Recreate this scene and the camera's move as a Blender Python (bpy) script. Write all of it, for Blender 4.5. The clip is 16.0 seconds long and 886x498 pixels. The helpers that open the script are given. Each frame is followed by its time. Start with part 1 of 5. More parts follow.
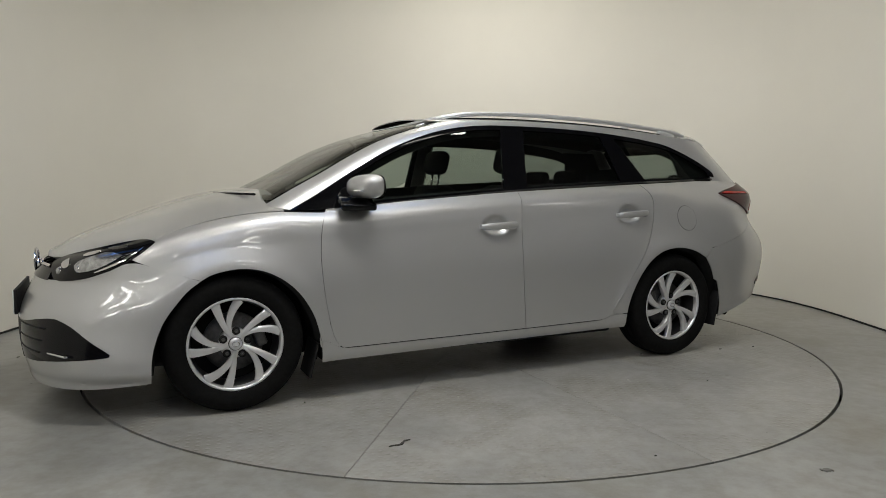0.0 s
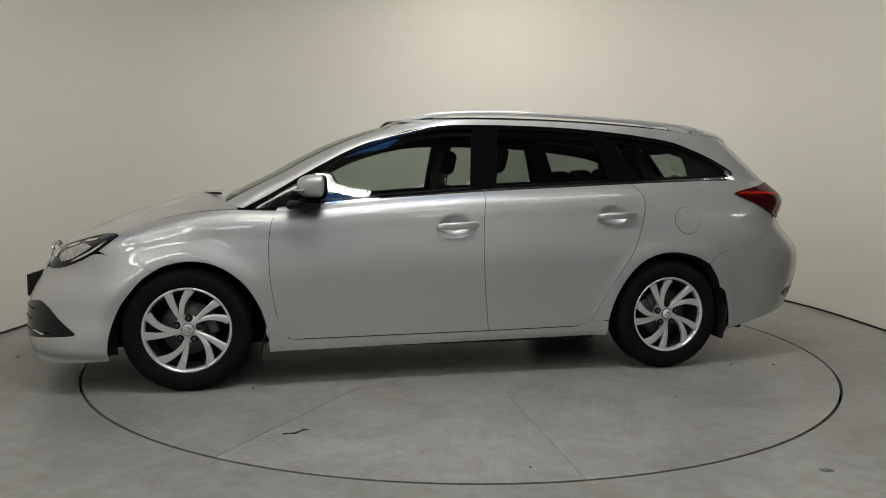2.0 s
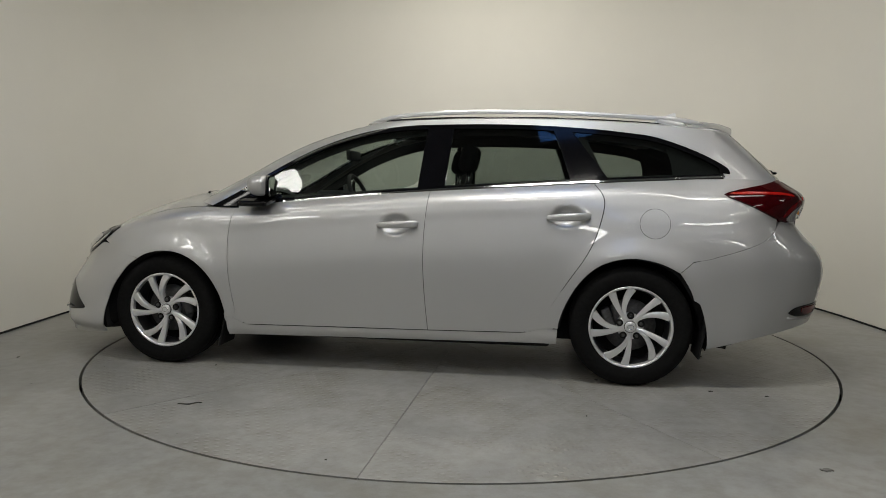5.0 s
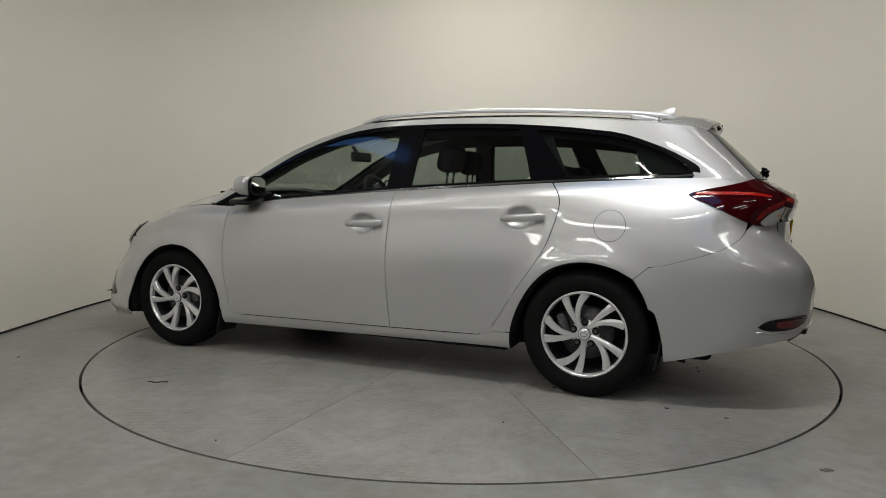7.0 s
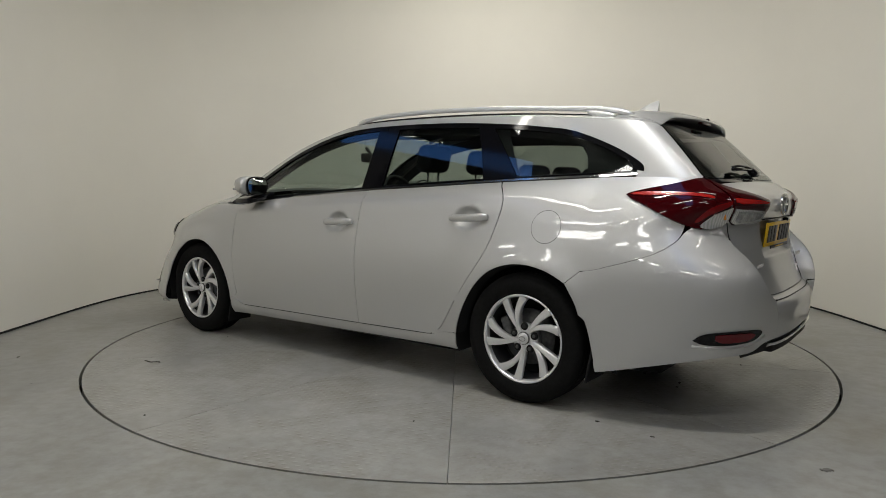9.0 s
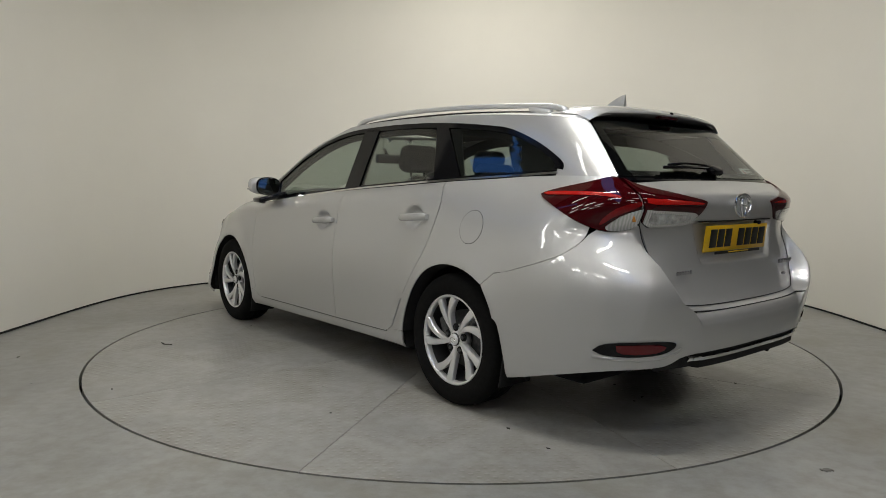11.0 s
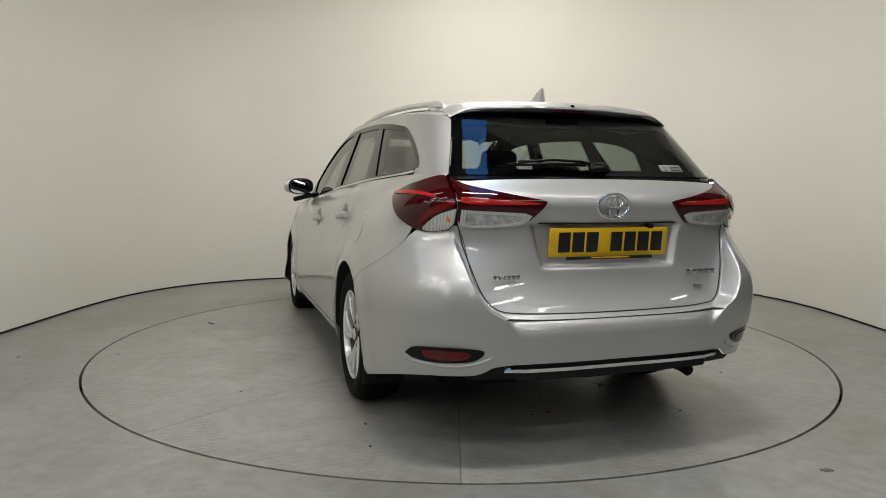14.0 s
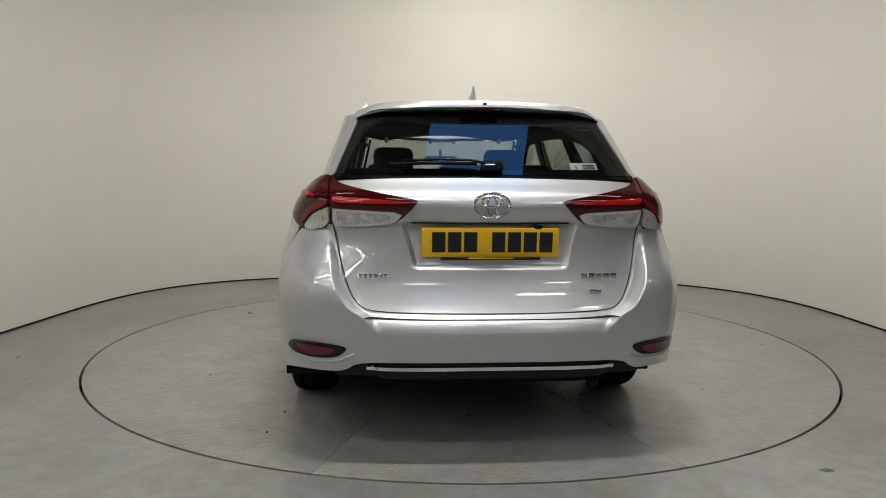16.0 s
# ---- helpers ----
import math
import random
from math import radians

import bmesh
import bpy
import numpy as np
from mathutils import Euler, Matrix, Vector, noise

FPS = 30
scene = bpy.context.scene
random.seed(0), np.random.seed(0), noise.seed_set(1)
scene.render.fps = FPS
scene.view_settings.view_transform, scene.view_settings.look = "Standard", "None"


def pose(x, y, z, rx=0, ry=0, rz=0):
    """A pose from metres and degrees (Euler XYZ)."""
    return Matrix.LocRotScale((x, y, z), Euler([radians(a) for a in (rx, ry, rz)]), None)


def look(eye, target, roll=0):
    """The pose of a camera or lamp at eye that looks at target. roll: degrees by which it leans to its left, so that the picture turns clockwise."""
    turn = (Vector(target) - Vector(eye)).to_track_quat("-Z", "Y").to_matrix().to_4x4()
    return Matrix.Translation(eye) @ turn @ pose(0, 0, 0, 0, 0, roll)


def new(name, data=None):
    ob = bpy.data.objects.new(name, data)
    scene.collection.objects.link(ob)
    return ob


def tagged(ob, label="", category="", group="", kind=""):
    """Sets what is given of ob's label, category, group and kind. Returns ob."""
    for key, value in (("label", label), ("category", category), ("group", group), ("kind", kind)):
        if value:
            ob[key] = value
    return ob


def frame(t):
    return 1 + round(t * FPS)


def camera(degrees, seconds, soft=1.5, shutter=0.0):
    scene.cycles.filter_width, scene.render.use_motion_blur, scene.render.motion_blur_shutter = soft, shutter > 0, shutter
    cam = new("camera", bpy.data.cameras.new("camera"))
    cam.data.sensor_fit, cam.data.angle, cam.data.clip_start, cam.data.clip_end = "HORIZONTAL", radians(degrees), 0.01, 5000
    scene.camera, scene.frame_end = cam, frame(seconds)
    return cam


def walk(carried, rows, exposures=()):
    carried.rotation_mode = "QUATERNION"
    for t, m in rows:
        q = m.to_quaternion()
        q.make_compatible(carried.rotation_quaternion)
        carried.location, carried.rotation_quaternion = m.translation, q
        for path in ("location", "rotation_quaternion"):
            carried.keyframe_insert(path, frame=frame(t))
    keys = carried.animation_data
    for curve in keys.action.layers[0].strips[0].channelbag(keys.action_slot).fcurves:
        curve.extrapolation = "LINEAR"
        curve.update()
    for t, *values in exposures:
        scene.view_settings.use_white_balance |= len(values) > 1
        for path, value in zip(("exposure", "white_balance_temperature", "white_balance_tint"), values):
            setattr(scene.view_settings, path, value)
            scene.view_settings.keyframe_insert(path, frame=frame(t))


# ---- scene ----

# ---- camera: stands still on a tripod; the turntable turns the car before it ----
cam = camera(65.93, 16.0, soft=0.9)
EYE = (0.0, -4.523, 1.024)
YAW, PITCH, ROLL = radians(1.22), radians(-5.18), 0.41
AIM = (EYE[0] - math.sin(YAW) * math.cos(PITCH), EYE[1] + math.cos(YAW) * math.cos(PITCH), EYE[2] + math.sin(PITCH))
STAND = look(EYE, AIM, ROLL)
walk(cam, [(0.0, STAND), (16.0, STAND)], [(0.0, -0.42), (1.5, -0.50), (6.5, -0.58), (8.5, -0.50), (11.3, -0.40), (12.5, -0.31), (14.0, -0.23), (15.0, -0.31), (16.0, -0.31)])
SPIN, SIDE_ON = 6.952, 3.86          # degrees a second, and the second at which the car stands side-on

# ---- world and light ----
CEIL = 4.2
world = bpy.data.worlds.new("world")
scene.world = world
world.use_nodes = True
world.node_tree.nodes["Background"].inputs[0].default_value = (0.9, 0.95, 1.0, 1)
world.node_tree.nodes["Background"].inputs[1].default_value = 0.02


def area_lamp(name, x, y, z, sx, sy, watts, colour):
    data = bpy.data.lights.new(name, "AREA")
    data.shape, data.size, data.size_y, data.energy, data.color = "RECTANGLE", sx, sy, watts, colour
    ob = new(name, data)
    ob.location = (x, y, z)
    return tagged(ob, kind="structure")


WARM = (1.0, 0.965, 0.87)
# x, y, watts, width of each strip under the ceiling
LIGHTS = ((0.34, 1.5, 64, 0.13), (0.08, -2.2, 85, 0.13), (-2.3, -2.2, 4, 0.13), (2.3, -2.2, 4, 0.13), (0.08, -4.6, 33, 0.13), (-3.0, -4.6, 18, 0.10), (3.0, -4.6, 5, 0.10))
for lx, ly, watts, wide in LIGHTS:
    area_lamp("strip_light", lx, ly, CEIL - 0.11, 1.55, wide, watts, WARM)

# ---- materials ----


def material(name, colour, rough=0.5, metal=0.0, coat=0.0, noise_scale=0.0, noise_amount=0.0, bump=0.0, bump_scale=200.0, spec=0.5):
    m = bpy.data.materials.new(name)
    m.use_nodes = True
    nt = m.node_tree
    b = nt.nodes["Principled BSDF"]
    b.inputs["Base Color"].default_value = (*colour, 1)
    b.inputs["Roughness"].default_value = rough
    b.inputs["Metallic"].default_value = metal
    b.inputs["Coat Weight"].default_value = coat
    b.inputs["Coat Roughness"].default_value = 0.03
    b.inputs["Specular IOR Level"].default_value = spec
    if noise_scale or bump:
        tc = nt.nodes.new("ShaderNodeTexCoord")
    if noise_scale:
        n = nt.nodes.new("ShaderNodeTexNoise")
        n.inputs["Scale"].default_value, n.inputs["Detail"].default_value, n.inputs["Roughness"].default_value = noise_scale, 8, 0.6
        nt.links.new(tc.outputs["Object"], n.inputs["Vector"])
        r = nt.nodes.new("ShaderNodeValToRGB")
        lo, hi = 1 - noise_amount, 1 + noise_amount
        r.color_ramp.elements[0].position, r.color_ramp.elements[1].position = 0.3, 0.7
        r.color_ramp.elements[0].color = (*[c * lo for c in colour], 1)
        r.color_ramp.elements[1].color = (*[min(1, c * hi) for c in colour], 1)
        nt.links.new(n.outputs["Fac"], r.inputs["Fac"])
        nt.links.new(r.outputs["Color"], b.inputs["Base Color"])
    if bump:
        n2 = nt.nodes.new("ShaderNodeTexNoise")
        n2.inputs["Scale"].default_value, n2.inputs["Detail"].default_value = bump_scale, 4
        nt.links.new(tc.outputs["Object"], n2.inputs["Vector"])
        bp = nt.nodes.new("ShaderNodeBump")
        bp.inputs["Strength"].default_value, bp.inputs["Distance"].default_value = bump, 0.002
        nt.links.new(n2.outputs["Fac"], bp.inputs["Height"])
        nt.links.new(bp.outputs["Normal"], b.inputs["Normal"])
    return m


def glass_material(name, tint, gloss=1.0, rough=0.0):
    """Thin pane: tinted see-through with a Fresnel mirror on top."""
    m = bpy.data.materials.new(name)
    m.use_nodes = True
    nt = m.node_tree
    nt.nodes.clear()
    out = nt.nodes.new("ShaderNodeOutputMaterial")
    tr = nt.nodes.new("ShaderNodeBsdfTransparent")
    tr.inputs["Color"].default_value = (*tint, 1)
    gl = nt.nodes.new("ShaderNodeBsdfGlossy")
    gl.inputs["Roughness"].default_value = rough
    lw = nt.nodes.new("ShaderNodeLayerWeight")
    lw.inputs["Blend"].default_value = 0.5
    p5 = nt.nodes.new("ShaderNodeMath")
    p5.operation, p5.inputs[1].default_value = "POWER", 4.0
    nt.links.new(lw.outputs["Facing"], p5.inputs[0])
    k = nt.nodes.new("ShaderNodeMath")
    k.operation, k.use_clamp, k.inputs[1].default_value, k.inputs[2].default_value = "MULTIPLY_ADD", True, 0.8, 0.055 * gloss
    nt.links.new(p5.outputs[0], k.inputs[0])
    mix = nt.nodes.new("ShaderNodeMixShader")
    nt.links.new(k.outputs[0], mix.inputs[0])
    nt.links.new(tr.outputs[0], mix.inputs[1])
    nt.links.new(gl.outputs[0], mix.inputs[2])
    nt.links.new(mix.outputs[0], out.inputs[0])
    return m


def glow(name, colour, strength):
    m = bpy.data.materials.new(name)
    m.use_nodes = True
    b = m.node_tree.nodes["Principled BSDF"]
    b.inputs["Base Color"].default_value = (*colour, 1)
    b.inputs["Emission Color"].default_value = (*colour, 1)
    b.inputs["Emission Strength"].default_value = strength
    return m


PAINT = material("silver_paint", (0.54, 0.542, 0.539), 0.42, 0.60, 1.0, 900.0, 0.08)
PAINT.node_tree.nodes["Principled BSDF"].inputs["Coat Roughness"].default_value = 0.015
PAINT.node_tree.nodes["Principled BSDF"].inputs["Coat IOR"].default_value = 1.6
GLASS = glass_material("tinted_glass", (0.62, 0.68, 0.64), 1.6)
DARKGLASS = glass_material("privacy_glass", (0.45, 0.50, 0.47), 1.6)
BLACK = material("black_gloss_trim", (0.004, 0.004, 0.005), 0.07, 0, 0.0, spec=0.28)
PLASTIC = material("black_plastic", (0.009, 0.009, 0.0095), 0.6, 0, 0, 40, 0.2, 0.15, 900, 0.25)
LINER = material("dark_liner", (0.004, 0.004, 0.004), 0.95)
RUBBER = material("tyre_rubber", (0.008, 0.008, 0.008), 0.75, 0, 0, 60, 0.25, 0.2, 500, 0.08)
CHROME = material("chrome", (0.82, 0.82, 0.83), 0.08, 1.0)
ALLOY = material("alloy_silver", (0.80, 0.80, 0.81), 0.30, 0.6, 0.8)
# alloy darkened: the shade inside the wheel is put into this grey
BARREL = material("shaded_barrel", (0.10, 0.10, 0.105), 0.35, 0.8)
STEEL = material("brake_steel", (0.10, 0.10, 0.10), 0.5, 0.6, 0, 60, 0.3)
FABRIC = material("seat_fabric", (0.010, 0.010, 0.011), 0.9, 0, 0, 300, 0.3, 0.4, 700)
TRIM = material("cabin_trim", (0.016, 0.016, 0.016), 0.7, 0, 0, 80, 0.2)
REDLENS = material("red_lens", (0.040, 0.0012, 0.0025), 0.05, 0, 0.0)
REDBAR = material("red_light_bar", (0.42, 0.010, 0.007), 0.2, 0, 0.3)
DIMBAR = material("dim_red_bar", (0.16, 0.004, 0.005), 0.15, 0, 0.3)


def ribbed(name, dark, light, scale):
    """Ribbed lamp glass over a bright bowl."""
    m = material(name, light, 0.12, 0.5, 1.0)
    nt = m.node_tree
    tc, wv, rp = nt.nodes.new("ShaderNodeTexCoord"), nt.nodes.new("ShaderNodeTexWave"), nt.nodes.new("ShaderNodeValToRGB")
    wv.bands_direction, wv.inputs["Scale"].default_value, wv.inputs["Distortion"].default_value, wv.inputs["Detail"].default_value = "Y", scale, 3.0, 2.0
    nt.links.new(tc.outputs["Object"], wv.inputs["Vector"])
    rp.color_ramp.elements[0].color, rp.color_ramp.elements[1].color = (*dark, 1), (*light, 1)
    rp.color_ramp.elements[0].position, rp.color_ramp.elements[1].position = 0.25, 0.75
    nt.links.new(wv.outputs["Color"], rp.inputs["Fac"])
    nt.links.new(rp.outputs["Color"], nt.nodes["Principled BSDF"].inputs["Base Color"])
    return m


CLEARLENS = ribbed("clear_lens", (0.56, 0.56, 0.55), (0.74, 0.74, 0.72), 30.0)
AMBER = material("amber_bulb", (0.65, 0.25, 0.04), 0.2, 0, 1.0)
YELLOW = material("yellow_plate", (0.82, 0.50, 0.01), 0.35, 0, 0.3, 30, 0.05)
INK = material("black_ink", (0.01, 0.01, 0.012), 0.4)
WHITE = material("white_label", (0.75, 0.78, 0.76), 0.5)
WALL = material("wall_paint", (0.72, 0.70, 0.64), 0.6, 0, 0, 0.7, 0.03, 0.06, 60)
HALL = material("hall_paint", (0.38, 0.38, 0.37), 0.7, 0, 0, 0.8, 0.1)
CEILING = material("ceiling_paint", (0.10, 0.10, 0.10), 0.8, 0, 0, 2, 0.1)

# ---- helpers of this scene ----


def mesh(name, verts, faces, mat, smooth=True):
    me = bpy.data.meshes.new(name)
    me.from_pydata([tuple(map(float, v)) for v in verts], [], [tuple(map(int, f)) for f in faces])
    me.validate()
    if smooth:
        me.polygons.foreach_set("use_smooth", [True] * len(me.polygons))
    me.materials.append(mat)
    me.update()
    return me


def thing(name, data, label="", category="", kind="", group=""):
    return tagged(new(name, data), label, category, group, kind)


def part(name, data, parent, label=""):
    ob = new(name, data)
    ob.parent = parent
    if label:
        ob["label"] = label
    return ob


def bm_mesh(name, bm, mat, smooth=False):
    me = bpy.data.meshes.new(name)
    bm.normal_update()
    bm.to_mesh(me)
    bm.free()
    if smooth:
        me.polygons.foreach_set("use_smooth", [True] * len(me.polygons))
    me.materials.append(mat)
    return me


def rounded_box(name, size, mat, bevel=0.02, segments=3, m=None, smooth=True):
    bm = bmesh.new()
    bmesh.ops.create_cube(bm, size=1.0, matrix=Matrix.Diagonal((*size, 1)))
    bmesh.ops.bevel(bm, geom=bm.edges[:], offset=bevel, segments=segments, affect="EDGES", profile=0.5)
    if m is not None:
        bmesh.ops.transform(bm, matrix=m, verts=bm.verts)
    return bm_mesh(name, bm, mat, smooth)


def lathe(profile, n=64, axis="y"):
    """Verts and faces of a profile of (radius, offset) turned round an axis."""
    verts, faces = [], []
    k = len(profile)
    for i in range(n):
        a = 2 * math.pi * i / n
        for r, o in profile:
            if axis == "y":
                verts.append((r * math.cos(a), o, r * math.sin(a)))
            else:
                verts.append((r * math.cos(a), r * math.sin(a), o))
    for i in range(n):
        j = (i + 1) % n
        for q in range(k - 1):
            faces.append((i * k + q, i * k + q + 1, j * k + q + 1, j * k + q))
    return verts, faces


def tube(path, radius, n=8, squash=1.0):
    """A round bar along a path of points; squash flattens it in z."""
    path = [Vector(p) for p in path]
    verts, faces = [], []
    for i, p in enumerate(path):
        d = (path[min(i + 1, len(path) - 1)] - path[max(i - 1, 0)]).normalized()
        a = d.cross(Vector((0, 0, 1)))
        a = a.normalized() if a.length > 1e-4 else Vector((1, 0, 0))
        b = a.cross(d)
        for k in range(n):
            t = 2 * math.pi * k / n
            verts.append(p + radius * (math.cos(t) * a + squash * math.sin(t) * b))
    for i in range(len(path) - 1):
        for k in range(n):
            q = (k + 1) % n
            faces.append((i * n + k, i * n + q, (i + 1) * n + q, (i + 1) * n + k))
    faces.append(tuple(range(n))[::-1])
    faces.append(tuple((len(path) - 1) * n + k for k in range(n)))
    return verts, [f[::-1] for f in faces]


def curve(points):
    """A smooth function through (x, y) points."""
    P = np.array(sorted(points), float)
    X, Y = P[:, 0], P[:, 1]
    d = np.diff(Y) / np.diff(X)
    T = np.concatenate([[d[0]], (d[1:] * np.diff(X)[:-1] + d[:-1] * np.diff(X)[1:]) / (X[2:] - X[:-2]), [d[-1]]])
    for i in range(1, len(X) - 1):
        if d[i - 1] * d[i] <= 0:
            T[i] = 0

    def f(x):
        x = np.clip(np.asarray(x, float), X[0], X[-1])
        i = np.clip(np.searchsorted(X, x, side="right") - 1, 0, len(X) - 2)
        h = X[i + 1] - X[i]
        s = (x - X[i]) / h
        return (2 * s**3 - 3 * s**2 + 1) * Y[i] + (s**3 - 2 * s**2 + s) * h * T[i] + (3 * s**2 - 2 * s**3) * Y[i + 1] + (s**3 - s**2) * h * T[i + 1]
    return f


def resample(points, n, rounds=2):
    """n points at even steps along a polyline whose corners are softened."""
    P = np.array(points, float)
    for _ in range(rounds):
        if len(P) > 2:
            Q = [P[0]]
            for i in range(1, len(P) - 1):
                Q += [P[i] + (P[i - 1] - P[i]) * 0.25, P[i] + (P[i + 1] - P[i]) * 0.25]
            P = np.array(Q + [P[-1]])
    s = np.concatenate([[0], np.cumsum(np.linalg.norm(np.diff(P, axis=0), axis=1))])
    t = np.linspace(0, s[-1], n)
    return np.stack([np.interp(t, s, P[:, 0]), np.interp(t, s, P[:, 1])], 1)


# ---- the room ----
RX, RY, Y0, NW = 3.12, 2.57, 0.62, 2.9
DISC = 2.238


def wall_line(n=90):
    pts = []
    for i in range(n + 1):
        a = math.pi * (1 - i / n)
        c, s = math.cos(a), math.sin(a)
        pts.append((RX * math.copysign(abs(c) ** (2 / NW), c), Y0 + RY * abs(s) ** (2 / NW)))
    return [(-RX, -0.02)] + pts + [(RX, 0.0)]


def build_room():
    line = wall_line()
    v, f = [], []
    for x, y in line:
        d = Vector((x, y - 0.4, 0)).normalized() * 0.12
        v += [(x, y, 0), (x, y, CEIL), (x + d.x, y + d.y, CEIL), (x + d.x, y + d.y, 0)]
    for i in range(len(line) - 1):
        a, b = 4 * i, 4 * i + 4
        f += [(a, b, b + 1, a + 1), (a + 1, b + 1, b + 2, a + 2), (a + 2, b + 2, b + 3, a + 3)]
    thing("wall_curved", mesh("wall_curved", v, f, WALL), "smooth cream-white painted curved studio wall", "wall", "structure")
    # unseen bounce screen added beside the bay, towards the hall, lower than the curved wall
    thing("bounce_screen", rounded_box("bounce_screen", (0.12, 3.6, 1.9), WALL, 0.005, 1, pose(-RX - 0.06, -0.022 - 1.8, 0.95), False), "unseen cream-white screen added to bounce light onto the car", "wall", "structure")
    v, f = [], []
    for x, y in line:
        d = Vector((x, y - 0.4, 0)).normalized() * 0.006
        v += [(x - d.x, y - d.y, 0.0), (x - d.x, y - d.y, 0.014), (x, y, 0.014)]
    for i in range(len(line) - 1):
        a, b = 3 * i, 3 * i + 3
        f += [(a, b, b + 1, a + 1), (a + 1, b + 1, b + 2, a + 2)]
    thing("baseboard", mesh("baseboard", v, f, LINER), "thin dark joint along the foot of the wall", "baseboard", "structure")
    for name, size, at in (("wall_south", (20.4, 0.12, CEIL), (0, -16.06, CEIL / 2)), ("wall_west", (0.12, 20.0, CEIL), (-10.1, -6.0, CEIL / 2)), ("wall_east", (0.12, 20.0, CEIL), (10.1, -6.0, CEIL / 2)), ("wall_north", (20.4, 0.12, CEIL), (0, 4.0, CEIL / 2))):
        thing(name, rounded_box(name, size, HALL, 0.005, 1, pose(*at), False), "plain grey painted wall of the hall", "wall", "structure")
    thing("ceiling", rounded_box("ceiling", (20.4, 15.0, 0.1), CEILING, 0.005, 1, pose(0, -8.6, CEIL + 0.05), False), "dark workshop ceiling", "ceiling", "structure")
    # unseen bay ceiling, added pale so that the bonnet reflects it
    thing("bounce_ceiling", rounded_box("bounce_ceiling", (20.4, 5.1, 0.1), WALL, 0.005, 1, pose(0, 1.47, CEIL + 0.05), False), "unseen ceiling over the bay, made cream-white to brighten reflections", "ceiling", "structure")


def floor_material(name, base, plates):
    m = bpy.data.materials.new(name)
    m.use_nodes = True
    nt = m.node_tree
    b = nt.nodes["Principled BSDF"]
    N, L = nt.nodes.new, nt.links.new
    tc = N("ShaderNodeTexCoord")
    big, fine = N("ShaderNodeTexNoise"), N("ShaderNodeTexNoise")
    for n, s, d in ((big, 1.1, 6), (fine, 14.0, 8)):
        n.inputs["Scale"].default_value, n.inputs["Detail"].default_value, n.inputs["Roughness"].default_value = s, d, 0.65
        L(tc.outputs["Object"], n.inputs["Vector"])
    r1, r2 = N("ShaderNodeValToRGB"), N("ShaderNodeValToRGB")
    r1.color_ramp.elements[0].position, r1.color_ramp.elements[1].position = 0.35, 0.68
    r1.color_ramp.elements[0].color = (*[c * 0.72 for c in base], 1)
    r1.color_ramp.elements[1].color = (*[c * 1.12 for c in base], 1)
    r2.color_ramp.elements[0].position, r2.color_ramp.elements[1].position = 0.36, 0.6
    r2.color_ramp.elements[0].color, r2.color_ramp.elements[1].color = (0.82, 0.81, 0.76, 1), (1, 1, 1, 1)
    L(big.outputs["Fac"], r1.inputs["Fac"])
    L(fine.outputs["Fac"], r2.inputs["Fac"])
    mul = N("ShaderNodeMix")
    mul.data_type, mul.blend_type = "RGBA", "MULTIPLY"
    mul.inputs["Factor"].default_value = 1.0
    L(r1.outputs["Color"], mul.inputs["A"])
    L(r2.outputs["Color"], mul.inputs["B"])
    L(mul.outputs["Result"], b.inputs["Base Color"])
    rr = N("ShaderNodeMapRange")
    rr.inputs["To Min"].default_value, rr.inputs["To Max"].default_value = 0.2, 0.42
    L(big.outputs["Fac"], rr.inputs["Value"])
    L(rr.outputs["Result"], b.inputs["Roughness"])
    bp = N("ShaderNodeBump")
    bp.inputs["Strength"].default_value, bp.inputs["Distance"].default_value = 0.25, 0.004
    L(fine.outputs["Fac"], bp.inputs["Height"])
    # brown dirt in the larger hollows, and pale scuffs
    dirt, rd = N("ShaderNodeTexNoise"), N("ShaderNodeValToRGB")
    dirt.inputs["Scale"].default_value, dirt.inputs["Detail"].default_value, dirt.inputs["Distortion"].default_value = 2.3, 9, 0.6
    L(tc.outputs["Object"], dirt.inputs["Vector"])
    rd.color_ramp.elements[0].position, rd.color_ramp.elements[1].position = 0.50, 0.70
    rd.color_ramp.elements[0].color, rd.color_ramp.elements[1].color = (0, 0, 0, 1), (0.55, 0.55, 0.55, 1)
    L(dirt.outputs["Fac"], rd.inputs["Fac"])
    soil = N("ShaderNodeMix")
    soil.data_type = "RGBA"
    soil.inputs["B"].default_value = (0.17, 0.155, 0.115, 1)
    L(rd.outputs["Color"], soil.inputs["Factor"])
    L(mul.outputs["Result"], soil.inputs["A"])
    L(soil.outputs["Result"], b.inputs["Base Color"])
    if plates:
        # raised lugs of the tread plate, in two crossing directions
        sep = N("ShaderNodeSeparateXYZ")
        L(tc.outputs["Object"], sep.inputs[0])
        def op(kind, a, c):
            q = N("ShaderNodeMath")
            q.operation = kind
            for i, w in ((0, a), (1, c)):
                if w is None:
                    continue
                if isinstance(w, (int, float)):
                    q.inputs[i].default_value = w
                else:
                    L(w, q.inputs[i])
            return q.outputs[0]
        sx_, sy_ = op("SINE", op("MULTIPLY", sep.outputs["X"], 110.0), None), op("SINE", op("MULTIPLY", sep.outputs["Y"], 110.0), None)
        lug = op("MAXIMUM", op("SUBTRACT", op("MULTIPLY", op("MULTIPLY", sx_, sy_), 4.0), 1.4), 0.0)
        worn = op("MULTIPLY", lug, op("MAXIMUM", op("SUBTRACT", dirt.outputs["Fac"], 0.43), 0.0))
        bp2 = N("ShaderNodeBump")
